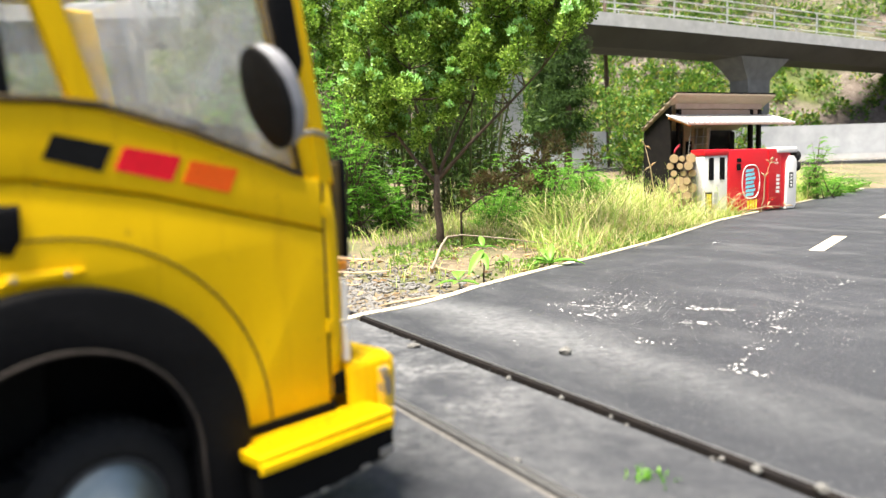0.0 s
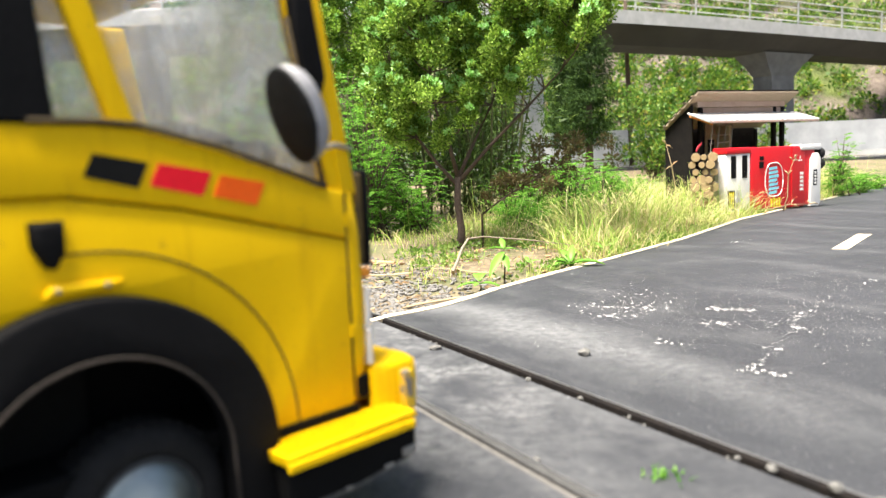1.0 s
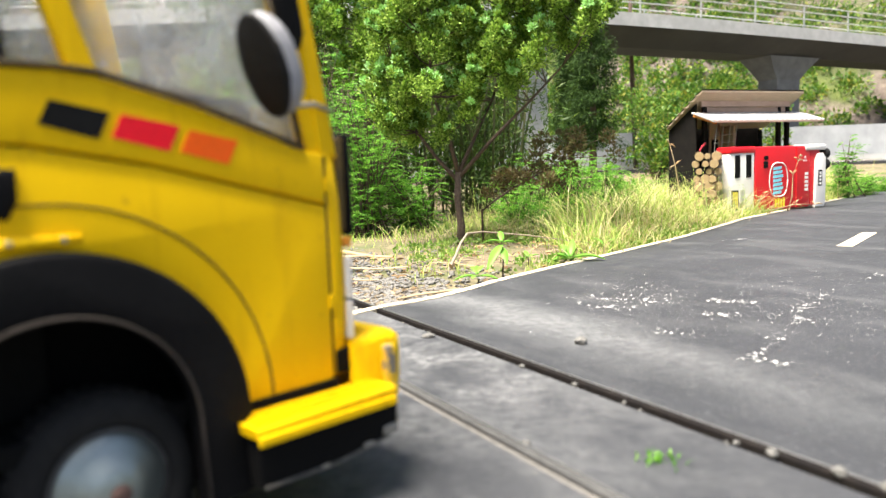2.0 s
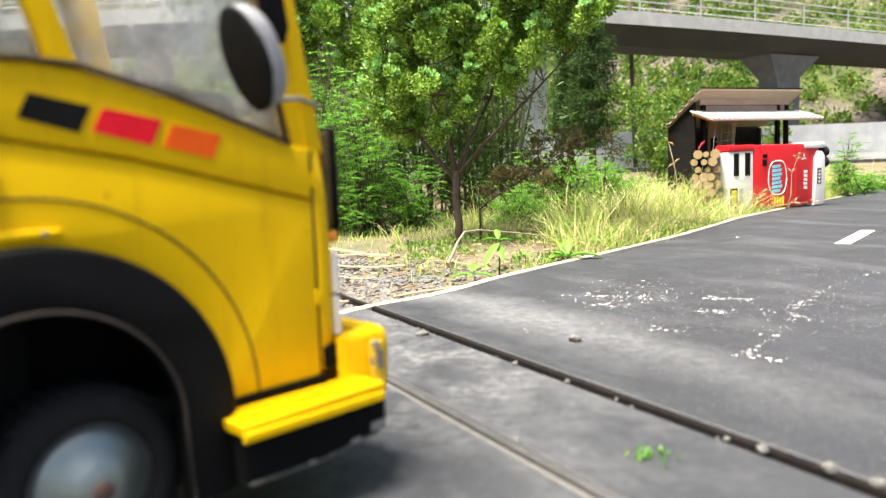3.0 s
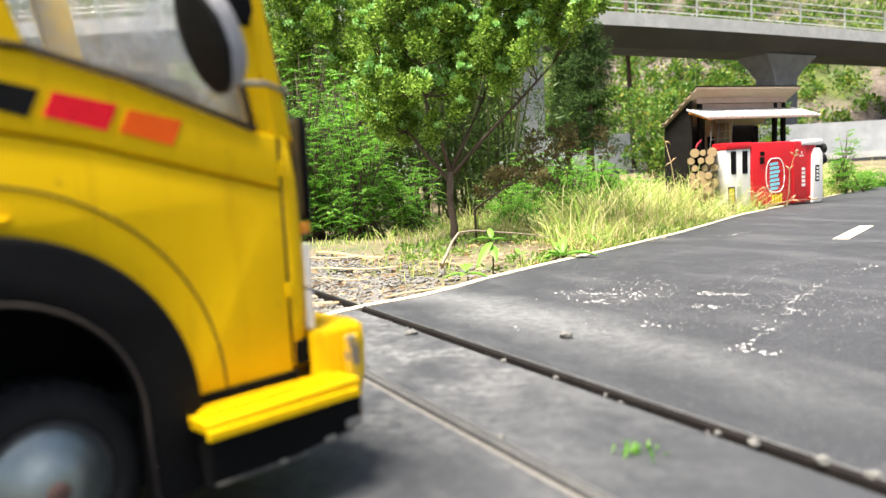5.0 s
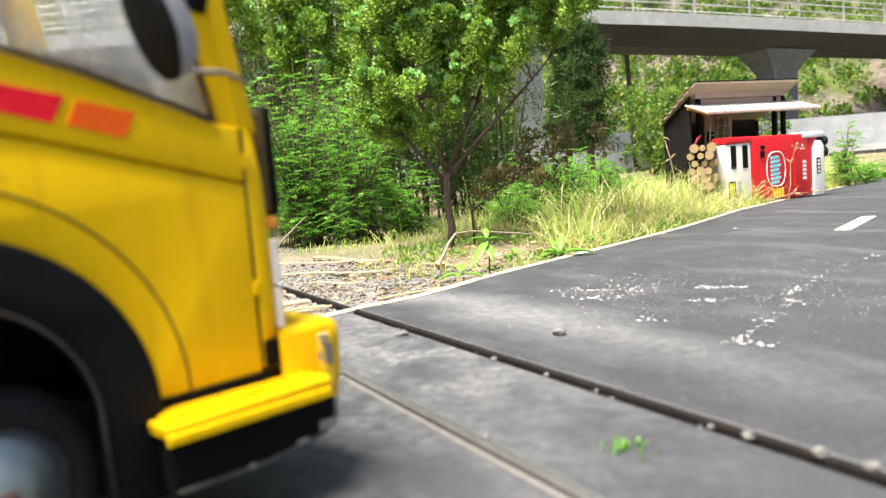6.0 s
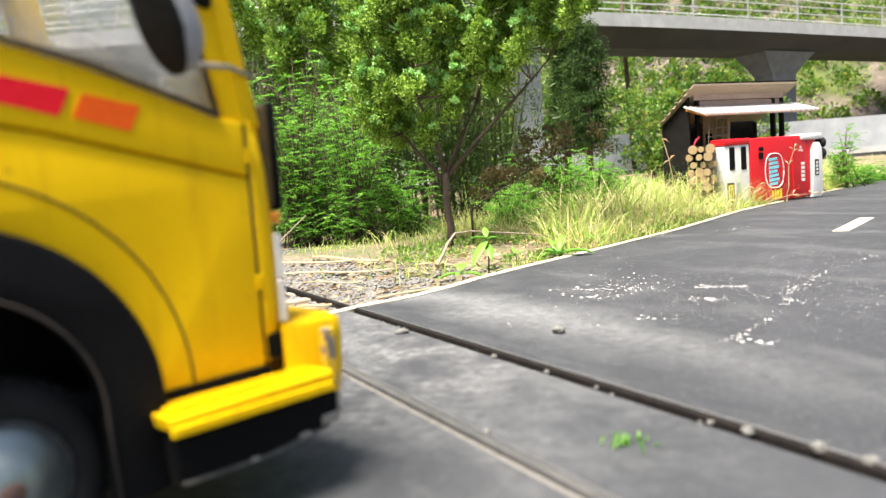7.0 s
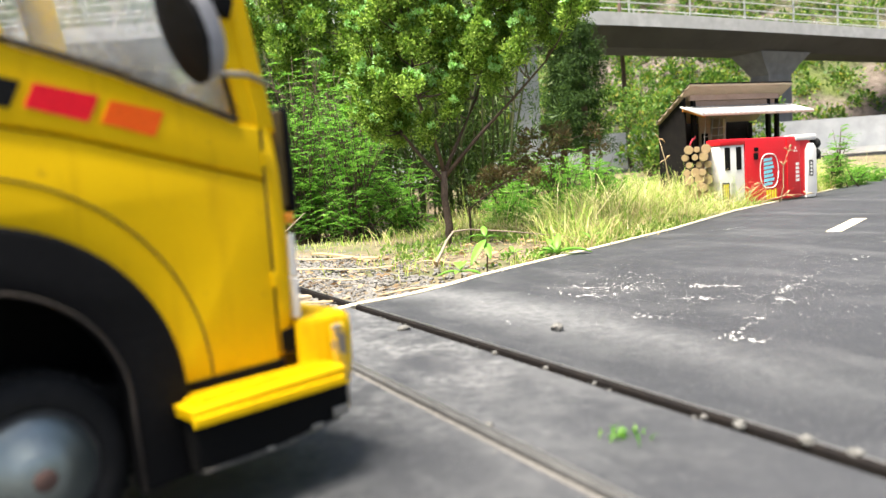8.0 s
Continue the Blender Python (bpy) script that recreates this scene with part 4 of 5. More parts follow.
def far_wall():
    pts = [(-40, 36.0), (-15, 37.0), (4.0, 38.2), (12, 38.6), (20, 38.8), (34, 38.0), (60, 34.0)]
    ob = band(pts, -0.3, 0.0, 0.2, 2.45, "wall_far", PALEWALL)
    tagged(ob, "long pale rendered retaining wall at the hill foot", "wall", "", "structure")
    kerb = band(pts, 0.3, 0.55, 0.2, 0.95, "kerb", CONCRETE)
    tagged(kerb, "low concrete kerb before the wall", "kerb", "", "structure")
    road = band(pts, 1.2, 5.0, 0.3, 0.66, "road", ASPHALT)
    tagged(road, "grey asphalt road at the hill foot", "road", "", "structure")
    line = band(pts, 4.6, 4.75, 0.62, 0.668, "road_line", WHITEPAINT)
    tagged(line, "white painted road edge line", "road marking", "", "structure")


far_wall()


def hill_height(x, y):
    s = max(0.0, y - 47.0)
    return 0.6 + 0.16 * min(max(y - 39.5, 0.0), 7.5) + 0.95 * s + 2.2 * noise.noise((x * 0.06, y * 0.06, 1.7)) * min(1.0, s / 12) + 0.8 * noise.noise((x * 0.3, y * 0.3, 4.1)) * min(1.0, s / 5)


def hillside():
    nx, ny = 130, 60
    v = [(-110 + 240 * i / nx, 39.5 + 75 * (j / ny) ** 1.3, 0) for j in range(ny + 1) for i in range(nx + 1)]
    v = [(x, y, hill_height(x, y)) for x, y, _ in v]
    f = [(j * (nx + 1) + i, j * (nx + 1) + i + 1, (j + 1) * (nx + 1) + i + 1, (j + 1) * (nx + 1) + i) for j in range(ny) for i in range(nx)]
    ob = finish("hillside", mesh_of("hillside", v, f, True), HILL)
    tagged(ob, "steep brown hillside partly covered with green shrubs", "hill", "", "structure")


hillside()


def cloud(name, clumps, per, size, leaf, material, seed, up=0.3):
    """Leaves in uneven clumps: clumps is an array of x, y, z, radius."""
    g = np.random.default_rng(seed)
    c = np.repeat(clumps, per, axis=0)
    d = g.normal(size=(len(c), 3))
    d /= np.linalg.norm(d, axis=1, keepdims=True)
    rad = c[:, 3:4] * g.random((len(c), 1)) ** 0.45
    pos = c[:, :3] + d * rad * np.array([1, 1, 0.8])
    way = d + g.normal(scale=0.5, size=d.shape) + np.array([0, 0, up])
    L = size * g.uniform(0.6, 1.3, len(c))
    return quads_mesh(name, leaves(pos, way, L, L * leaf, g), 4)


def hill_shrubs():
    g = np.random.default_rng(11)
    out = []
    while len(out) < 4200:
        x, y = g.uniform(-40, 52), 46.8 + 26 * g.random() ** 1.15
        if not (x > 14 and g.random() < 0.3) and noise.noise((x * 0.085 + 3, y * 0.085, 0.5)) + 0.35 * noise.noise((x * 0.4, y * 0.4, 2.5)) + (0.36 if x < 17 else 0.27) + (0.4 if y > 56 else 0) < 0.05:
            continue
        r = g.uniform(0.35, 1.0)
        out.append((x, y, hill_height(x, y) + r * 0.3, r))
    ob = finish("hill_shrubs", cloud("hill_shrubs", np.array(out), 100, 0.26, 0.55, HILLLEAF, 12), HILLLEAF)
    tagged(ob, "sprawling green and yellow shrubs on the hillside", "shrubs", "", "stuff")


hill_shrubs()


# ---- trees and bushes ----
def bounds(table, z):
    return float(np.interp(z, [a for a, _ in table], [b for _, b in table]))


LEFT_SIDE = ((1.1, -0.7), (1.8, -1.0), (2.5, -0.95), (4.2, -1.1))
RIGHT_SIDE = ((1.1, 0.05), (1.7, 0.5), (2.3, 1.25), (2.65, 1.65), (3.05, 2.05), (4.2, 2.4))


def evergreen(name, at, seed, label, grow=1.0, plumes=165, per=170, mirror=1.0):
    """A forked trunk that carries upright plumes of small scaly sprigs."""
    t = thing(name, pose(*at), label, "tree")
    g = np.random.default_rng(seed)
    v, f = [], []
    tube_into(v, f, [(0.0, 0, -0.1), (0.02, 0, 0.25), (-0.02, 0.01, 0.6), (0.0, 0, 0.98)], [0.07, 0.055, 0.048, 0.044], 10)
    limbs = [[(0.0, 0, 0.9), (0.45, 0.02, 1.38), (1.0, 0.05, 1.9), (1.45, 0.05, 2.35), (2.0, 0.1, 3.3)],
             [(0.0, 0, 0.95), (0.22, 0.15, 1.4), (0.5, 0.25, 1.95), (0.72, 0.2, 2.6), (0.8, 0.2, 3.6)],
             [(0.0, 0, 0.98), (-0.12, -0.1, 1.5), (-0.3, -0.1, 2.0), (-0.35, 0.0, 2.8), (-0.3, 0.0, 3.9)],
             [(0.0, 0, 0.85), (-0.3, 0.05, 1.2), (-0.55, 0.1, 1.55), (-0.8, 0.15, 2.1), (-0.9, 0.2, 2.9)]]
    limbs = [[Vector((x * mirror, y, z)) * grow for x, y, z in line] for line in limbs]
    for line in limbs:
        tube_into(v, f, line, [0.032, 0.025, 0.018, 0.011, 0.004], 7)
    clumps, tops = [], []
    while len(tops) < plumes:
        z = 1.15 + 2.9 * g.random()
        x = g.uniform(-1.15, 2.3)
        y = g.normal() * 0.38
        low = 1.5 + 0.7 * x if x > 0 else 1.5 + 0.55 * x
        if z < low or not bounds(LEFT_SIDE, z) < x < bounds(RIGHT_SIDE, z):
            continue
        foot = Vector((x * mirror, y, z)) * grow
        h, r = g.uniform(0.26, 0.5) * grow, g.uniform(0.095, 0.15) * grow
        lean = Vector((g.normal() * 0.12 + 0.1 * x * mirror, g.normal() * 0.12, 1.0)).normalized()
        near = min((p for line in limbs for a, b in zip(line, line[1:]) for p in (a, a.lerp(b, 0.5))), key=lambda q: (q - foot).length + 0.5 * max(0.0, q.z - foot.z))
        tube_into(v, f, [near, near.lerp(foot, 0.55) + Vector((0, 0, -0.04)), foot, foot + lean * h * 0.8], [0.012, 0.009, 0.007, 0.003], 5)
        for k in range(6):
            u = (k + 0.5) / 6
            w = r * (0.75 + 0.6 * math.sin(math.pi * min(u * 1.1 + 0.1, 1.0))) * (1.1 - 0.7 * u)
            c = foot + lean * h * (u - 0.12) + Vector((g.normal(), g.normal(), 0)) * r * 0.45
            clumps.append((*c, w))
        tops.append((*(foot + lean * h * 0.85), r * 0.55))
        for k in range(3):
            a = g.uniform(0, 6.28)
            tops.append((*(foot + lean * h * g.uniform(0.35, 0.7) + Vector((math.cos(a), math.sin(a), 0)) * r * 0.9), r * 0.45))
        plumes += 3
    finish("trunk", mesh_of("trunk", v, f, True), BARK, t, "brown branching trunk")
    finish("crown", cloud("crown", np.array(clumps), per, 0.05 * grow, 0.55, NEEDLES, seed + 1, 0.6), NEEDLES, t, "dense upright plumes of evergreen sprigs")
    tip = np.array(tops)
    finish("shoot", cloud("shoot", tip[g.random(len(tip)) < 0.75], per // 2, 0.042 * grow, 0.6, SHOOTS, seed + 2, 1.0), SHOOTS, t, "pale new shoots on the crown")
    return t


evergreen("evergreen_tree", (-0.19, 10.2, -0.03), 21, "vase-shaped clumpy evergreen tree on the grassy verge")
evergreen("evergreen_tree", (-2.0, 14.0, -0.03), 31, "dark evergreen tree behind the verge bushes", 1.5, 110, 110, -1.0)


def low_branch():
    """The browned low branch of the evergreen and its twigs."""
    g = np.random.default_rng(3)
    pts = [Vector((0.12, 10.1, 0.42)).lerp(Vector((1.45, 9.95, 1.25)), k / 6) + Vector((0, 0, 0.03 * math.sin(k))) for k in range(7)]
    t = thing("browned_shrub", pose(0.12, 10.1, -0.03), "sparse shrub with browned sprigs under the tree", "shrub")
    v, f = [], []
    base = Vector((0.12, 10.1, -0.03))
    tube_into(v, f, [Vector((0, 0, 0))] + [p - base for p in pts], [0.02, 0.018, 0.015, 0.013, 0.011, 0.009, 0.007, 0.004], 6)
    cl = []
    for k in range(26):
        p = pts[2 + k % 5] - base + Vector((g.normal() * 0.2, g.normal() * 0.15, 0.05 + g.normal() * 0.12))
        tube_into(v, f, [pts[2 + k % 5] - base, p], [0.006, 0.003], 5)
        cl.append((*p, 0.11))
    finish("stem", mesh_of("stem", v, f, True), BARK, t, "thin brown stem")
    finish("crown", cloud("crown", np.array(cl), 110, 0.06, 0.42, BROWNED, 4, 0.4), BROWNED, t, "browned sprigs")


low_branch()


def feathery_bush(at, height, spread, stems, seed, label, mat=None, leaflet=0.06):
    """Arching stems that carry rows of narrow leaflets."""
    t = thing("feathery_bush", pose(*at), label, "bush", "feathery bushes")
    g = np.random.default_rng(seed)
    v, f, cs, ds, ls = [], [], [], [], []
    for k in range(stems):
        a, h = g.uniform(0, 2 * math.pi), height * g.uniform(0.14, 1.0)
        out = spread * g.uniform(0.2, 1.0)
        tip = Vector((out * math.cos(a), out * math.sin(a), h))
        mid = Vector((tip.x * 0.35, tip.y * 0.35, h * 0.65))
        root = Vector((g.normal() * 0.15, g.normal() * 0.15, 0))
        line = [root.lerp(mid, u).lerp(mid.lerp(tip, u), u) for u in (0, 0.25, 0.5, 0.75, 1.0)]
        tube_into(v, f, line, [0.014, 0.011, 0.009, 0.006, 0.003], 5)
        for j in range(9):
            u = 0.08 + 0.92 * (j + g.random()) / 9
            p = line[min(int(u * 4), 3)].lerp(line[min(int(u * 4) + 1, 4)], min(u * 4 - int(u * 4), 1))
            b = g.uniform(0, 2 * math.pi)
            w = Vector((math.cos(b), math.sin(b), g.uniform(-0.1, 0.6))).normalized()
            frond = g.uniform(0.22, 0.42)
            s = w.cross(Vector((0, 0, 1))).normalized()
            for m in range(11):
                q = p + w * frond * (m + 1) / 11 + Vector((0, 0, -0.25 * frond * ((m + 1) / 11) ** 2))
                for sg in (-1, 1):
                    cs.append(q)
                    ds.append(w * 0.7 + s * sg + Vector((0, 0, 0.15 + 0.2 * g.normal())))
                    ls.append(leaflet * (1.15 - 0.06 * m) * g.uniform(0.8, 1.2))
    finish("stem", mesh_of("stem", v, f, True), BARK, t, "thin brown stems")
    ls = np.array(ls)
    me = quads_mesh("fronds", leaves(np.array([tuple(c) for c in cs]), np.array([tuple(d) for d in ds]), ls, ls * 0.38, g), 4)
    finish("fronds", me, mat or FERNY, t, "feathery fronds")


for x, y, h, s, n, sd in ((-2.6, 12.2, 3.1, 1.0, 95, 41), (-1.7, 12.0, 2.5, 0.9, 70, 42), (-3.7, 12.6, 2.9, 1.0, 70, 43), (-1.0, 12.6, 1.3, 0.8, 40, 44),
                          (1.75, 13.2, 1.35, 0.7, 40, 45), (2.5, 14.6, 1.3, 0.6, 30, 46), (0.75, 12.4, 0.85, 0.6, 30, 47), (-2.1, 13.2, 3.0, 1.0, 50, 48), (-4.9, 12.4, 2.6, 1.1, 50, 49),
                          (8.6, 17.6, 1.5, 0.4, 22, 50), (9.4, 18.6, 0.7, 0.7, 26, 51), (7.9, 18.2, 1.1, 0.5, 22, 52), (10.6, 19.9, 0.45, 0.7, 18, 53),
                          (1.2, 14.2, 1.3, 0.7, 40, 54), (3.3, 16.5, 0.8, 0.7, 34, 55), (2.3, 17.5, 1.2, 0.8, 34, 56), (4.2, 19.5, 0.8, 0.8, 30, 57)):
    feathery_bush((x, y, -0.06), h, s, n, sd, "bright green feathery bush on the verge")


def bamboo_thicket():
    g = np.random.default_rng(61)
    v, f, cl = [], [], []
    for k in range(100):
        x, y = g.uniform(-5.6, 1.0), g.uniform(15.0, 19.0)
        h = g.uniform(4.5, 7.5)
        lean = Vector((g.normal() * 0.5, g.normal() * 0.4, h))
        r = Vector((x, y, -0.1))
        tube_into(v, f, [r, r + lean * 0.4, r + lean * 0.75 + Vector((0, 0, 0.1)), r + lean], [0.03, 0.026, 0.018, 0.005], 6)
        for j in range(9):
            u = g.uniform(0.05, 1.0)
            p = r + lean * u
            cl.append((p.x + g.normal() * 0.35, p.y + g.normal() * 0.35, p.z, g.uniform(0.3, 0.55)))
    a = finish("bamboo_stems", mesh_of("bamboo_stems", v, f, True), plain("bamboo culm", (0.07, 0.085, 0.03), (0.12, 0.12, 0.05), 8.0, 0.6))
    tagged(a, "thin bamboo stems behind the bushes", "bamboo", "", "stuff")
    b = finish("bamboo_leaves", cloud("bamboo_leaves", np.array(cl), 46, 0.17, 0.2, BAMBOO, 62, -0.4), BAMBOO)
    tagged(b, "dense narrow bamboo foliage behind the verge", "bamboo", "", "stuff")


bamboo_thicket()


def drooping_conifer(at, h, w, seed):
    t = thing("conifer", pose(*at), "dark drooping conifer under the footbridge", "tree", "dark conifers")
    g = np.random.default_rng(seed)
    tube("trunk", [(0, 0, -0.2), (0.05, 0, h * 0.5), (0, 0, h)], [0.16, 0.1, 0.03], BARK, t, "brown trunk")
    cl = []
    for k in range(150):
        u = g.uniform(0.26, 1.0)
        a, r = g.uniform(0, 6.28), w * (1.05 - u * 0.7) * g.random() ** 0.5
        cl.append((r * math.cos(a), r * math.sin(a), h * u, g.uniform(0.2, 0.45)))
    finish("crown", cloud("crown", np.array(cl), 170, 0.13, 0.2, DARKLEAF, seed + 1, -0.9), DARKLEAF, t, "dark drooping foliage")


for x, y, h, w, sd in ((4.15, 26.0, 5.6, 1.2, 71), (3.6, 27.5, 5.8, 0.8, 73)):
    drooping_conifer((x, y, 0.1), h, w, sd)


def broad_shrub(at, h, w, seed, label, mat=None):
    t = thing("leafy_shrub", pose(*at), label, "shrub", "shrubs behind the shed")
    g = np.random.default_rng(seed)
    v, f, cl = [], [], []
    for k in range(34):
        a, u = g.uniform(0, 6.28), g.uniform(0.25, 1.0)
        r = w * math.sqrt(g.random()) * (1.1 - 0.5 * u)
        tip = Vector((r * math.cos(a), r * math.sin(a), h * u))
        tube_into(v, f, [(0, 0, -0.1), tip * 0.5 + Vector((0, 0, 0.1)), tip], [0.03, 0.018, 0.006], 5)
        cl.append((*tip, g.uniform(0.2, 0.42)))
    finish("stem", mesh_of("stem", v, f, True), BARK, t, "brown stems")
    finish("crown", cloud("crown", np.array(cl), 80, 0.15, 0.5, mat or HILLLEAF, seed + 1, 0.2), mat or HILLLEAF, t, "broad green leaves")


for x, y, h, w, sd in ((6.6, 26.5, 2.7, 1.2, 81), (8.4, 27.5, 2.6, 1.4, 83), (7.4, 30.5, 3.6, 1.4, 85), (10.2, 31.5, 3.0, 1.5, 87), (12.6, 33.0, 3.0, 1.5, 91)):
    broad_shrub((x, y, 0.1), h, w, sd, "tall leafy green shrub before the hillside")
for x, y, h, w, sd in ((-6.0, 21.0, 3.4, 1.5, 201), (-4.2, 22.0, 3.2, 1.5, 203), (-2.4, 21.5, 3.0, 1.5, 205), (-0.8, 22.5, 2.8, 1.4, 207), (0.6, 23.5, 2.4, 1.2, 209)):
    broad_shrub((x, y, 0.0), h, w, sd, "dense dark green shrub behind the bamboo", BAMBOO)
for x, y, h, w, sd in ((9.5, -2.6, 5.2, 1.5, 93), (11.5, -0.2, 4.4, 1.3, 95), (13.5, -4.5, 6.0, 1.6, 97)):
    broad_shrub((x, y, -0.05), h, w, sd, "tall leafy shrub reflected in the truck window")
tube_post = thing("tree_trunk", pose(8.1, 37.3, 0.5), "slim bare brown tree trunk at the hill foot", "tree")
tube("trunk", [(0, 0, -0.3), (-0.1, 0, 2.5), (-0.25, 0, 7.0), (-0.2, 0, 12.0)], [0.14, 0.12, 0.1, 0.05], BARK, tube_post)


# ---- grass, gravel and litter ----
def path_edge_x(y):
    for (x0, y0), (x1, y1) in zip(EDGE, EDGE[1:]):
        if y0 <= y <= y1:
            return x0 + (x1 - x0) * (y - y0) / (y1 - y0)
    return EDGE[-1][0]


def grass_blades(name, roots, heights, seed, label, lean=0.55, wide=0.009):
    g = np.random.default_rng(seed)
    n = len(roots)
    a = g.uniform(0, 2 * np.pi, n)
    h = heights * g.uniform(0.6, 1.15, n)
    out = np.stack([np.cos(a), np.sin(a), np.zeros(n)], 1)
    side = np.stack([-np.sin(a), np.cos(a), np.zeros(n)], 1) * (wide * g.uniform(0.6, 1.4, n))[:, None]
    bend = (h * lean * g.uniform(0.2, 1.3, n))[:, None]
    up = np.stack([np.zeros(n), np.zeros(n), h], 1)
    p0, p1, p2, p3 = roots, roots + up * 0.45 + out * bend * 0.18, roots + up * 0.82 + out * bend * 0.55, roots + up * 0.92 + out * bend * 1.1
    verts = np.stack([p0 - side, p0 + side, p1 + side * 0.9, p1 - side * 0.9, p2 + side * 0.6, p2 - side * 0.6, p3], 1).reshape(-1, 3)
    faces = []
    for k in range(n):
        b = 7 * k
        faces += [(b, b + 1, b + 2, b + 3), (b + 3, b + 2, b + 4, b + 5), (b + 5, b + 4, b + 6)]
    ob = finish(name, mesh_of(name, verts, faces), GRASS)
    return tagged(ob, label, "grass", "", "stuff")


def verge_grass():
    g = np.random.default_rng(101)
    tall, short = [], []
    tries = 0
    while len(tall) < 7600 and tries < 400000:
        tries += 1
        y = g.uniform(8.2, 22.0)
        x = path_edge_x(y) - 0.08 - abs(g.normal()) * 3.2
        d = path_edge_x(y) - x
        thick = 0.15 + noise.noise((x * 0.9, y * 0.9, 7.7))
        if g.random() * 0.7 > thick + 0.4 or x < -1.2 or (x < 1.0 and y < 10.4):
            continue
        tall.append((x, y, -0.06, min(0.26 + d * 0.36, 0.68) * (0.75 + 0.5 * thick) * (0.5 if x < 0.5 else 0.65 if x < 1.4 else 1.0) * g.uniform(0.45, 1.2)))
    while len(short) < 16000:
        y = g.uniform(6.6, 22.0)
        x = path_edge_x(y) - 0.05 - g.random() ** 1.5 * 6.0
        if noise.noise((x * 1.3, y * 1.3, 2.2)) + 0.12 * (y - 8.5) < -0.1 or (x < 0.9 and y < 10.6 and g.random() < 0.72) or (x - RAIL_FAR.x) * ACROSS.x + (y - RAIL_FAR.y) * ACROSS.y < 1.2 and g.random() < 0.9:
            continue
        short.append((x, y, -0.06, g.uniform(0.05, 0.2)))
    tall, short = np.array(tall), np.array(short)
    grass_blades("tall_grass", tall[:, :3], tall[:, 3] * 1.1, 102, "tall seeding grass, green and straw yellow, on the verge", 1.8, 0.006)
    grass_blades("short_grass", short[:, :3], short[:, 3], 103, "short dry grass on the verge soil", 0.8, 0.005)
    pick = tall[g.integers(0, len(tall), 4600)]
    pick[:, :2] += g.normal(scale=0.12, size=(len(pick), 2))
    ob = grass_blades("dry_grass", pick[:, :3], pick[:, 3] * 1.1, 105, "bent dry straw-coloured grass among the green", 2.6, 0.005)
    ob.data.materials[0] = STRAW
    straw = np.array([(x, y, -0.05, g.uniform(0.5, 1.05)) for x, y, _, _ in tall[::9]])
    grass_blades("seed_stalks", straw[:, :3], straw[:, 3], 104, "long pale seed stalks over the grass", 0.6, 0.003)


verge_grass()


def stone_set(name, places, material, label, seed):
    """Angular stones joined as stuff: places of x, y, z, size."""
    g = np.random.default_rng(seed)
    bm = bmesh.new()
    bmesh.ops.create_icosphere(bm, subdivisions=1, radius=1)
    bv = np.array([v.co[:] for v in bm.verts])
    bf = [tuple(v.index for v in f.verts) for f in bm.faces]
    bm.free()
    V, F = [], []
    for k, (x, y, z, s) in enumerate(places):
        q = bv * g.uniform(0.65, 1.2, (len(bv), 1)) * np.array([1, g.uniform(0.6, 1), g.uniform(0.45, 0.8)]) * s
        a = g.uniform(0, 6.28)
        rot = np.array([[math.cos(a), -math.sin(a), 0], [math.sin(a), math.cos(a), 0], [0, 0, 1]])
        V.append(q @ rot.T + np.array([x, y, z]))
        F += [tuple(i + k * len(bv) for i in f) for f in bf]
    ob = finish(name, mesh_of(name, np.concatenate(V), F), material)
    return tagged(ob, label, "stones", "", "stuff")


def ballast():
    g = np.random.default_rng(111)
    out = []
    while len(out) < 6500:
        s, d = g.uniform(-8.5, 0.4), g.normal() * 0.75 + 0.1
        p = RAIL_FAR + ALONG * s + ACROSS * d
        if p.y < 5.0 or p.x > path_edge_x(p.y) - 0.04:
            continue
        r = g.uniform(0.014, 0.036)
        out.append((p.x, p.y, -0.055 + r * 0.3, r))
    stone_set("ballast", out, STONE, "loose grey ballast stones round the rails", 112)
    crumbs = []
    for base in (RAIL_FAR, RAIL_NEAR):
        for k in range(45):
            p = base + ALONG * g.uniform(-2.2, 2.2) + ACROSS * (-0.035 + g.normal() * 0.02)
            crumbs.append((p.x, p.y, -0.09 if g.random() < 0.75 else 0.0, abs(g.normal()) * 0.006 + 0.004))
    stone_set("groove_crumbs", crumbs, PEBBLE, "small stone crumbs caught in the rail groove", 113)


ballast()


def loose_stone(x, y, s, label, seed, long=1.0):
    g = np.random.default_rng(seed)
    bm = bmesh.new()
    bmesh.ops.create_icosphere(bm, subdivisions=3, radius=1)
    for v in bm.verts:
        k = 1 + 0.3 * noise.noise(v.co * 1.6 + Vector((seed, 0, 0))) + 0.1 * noise.noise(v.co * 4)
        v.co = Vector((v.co.x * k * s * 0.85 * long, v.co.y * k * s * 0.8, max(v.co.z * k, -0.75) * s * 0.6))
    ob = part("stone", bm, PEBBLE, None, "", 40)
    ob.location, ob.rotation_euler.z = (x, y, 0.42 * s), g.uniform(0, 6)
    tagged(ob, label, "stone", "loose stones on the path")


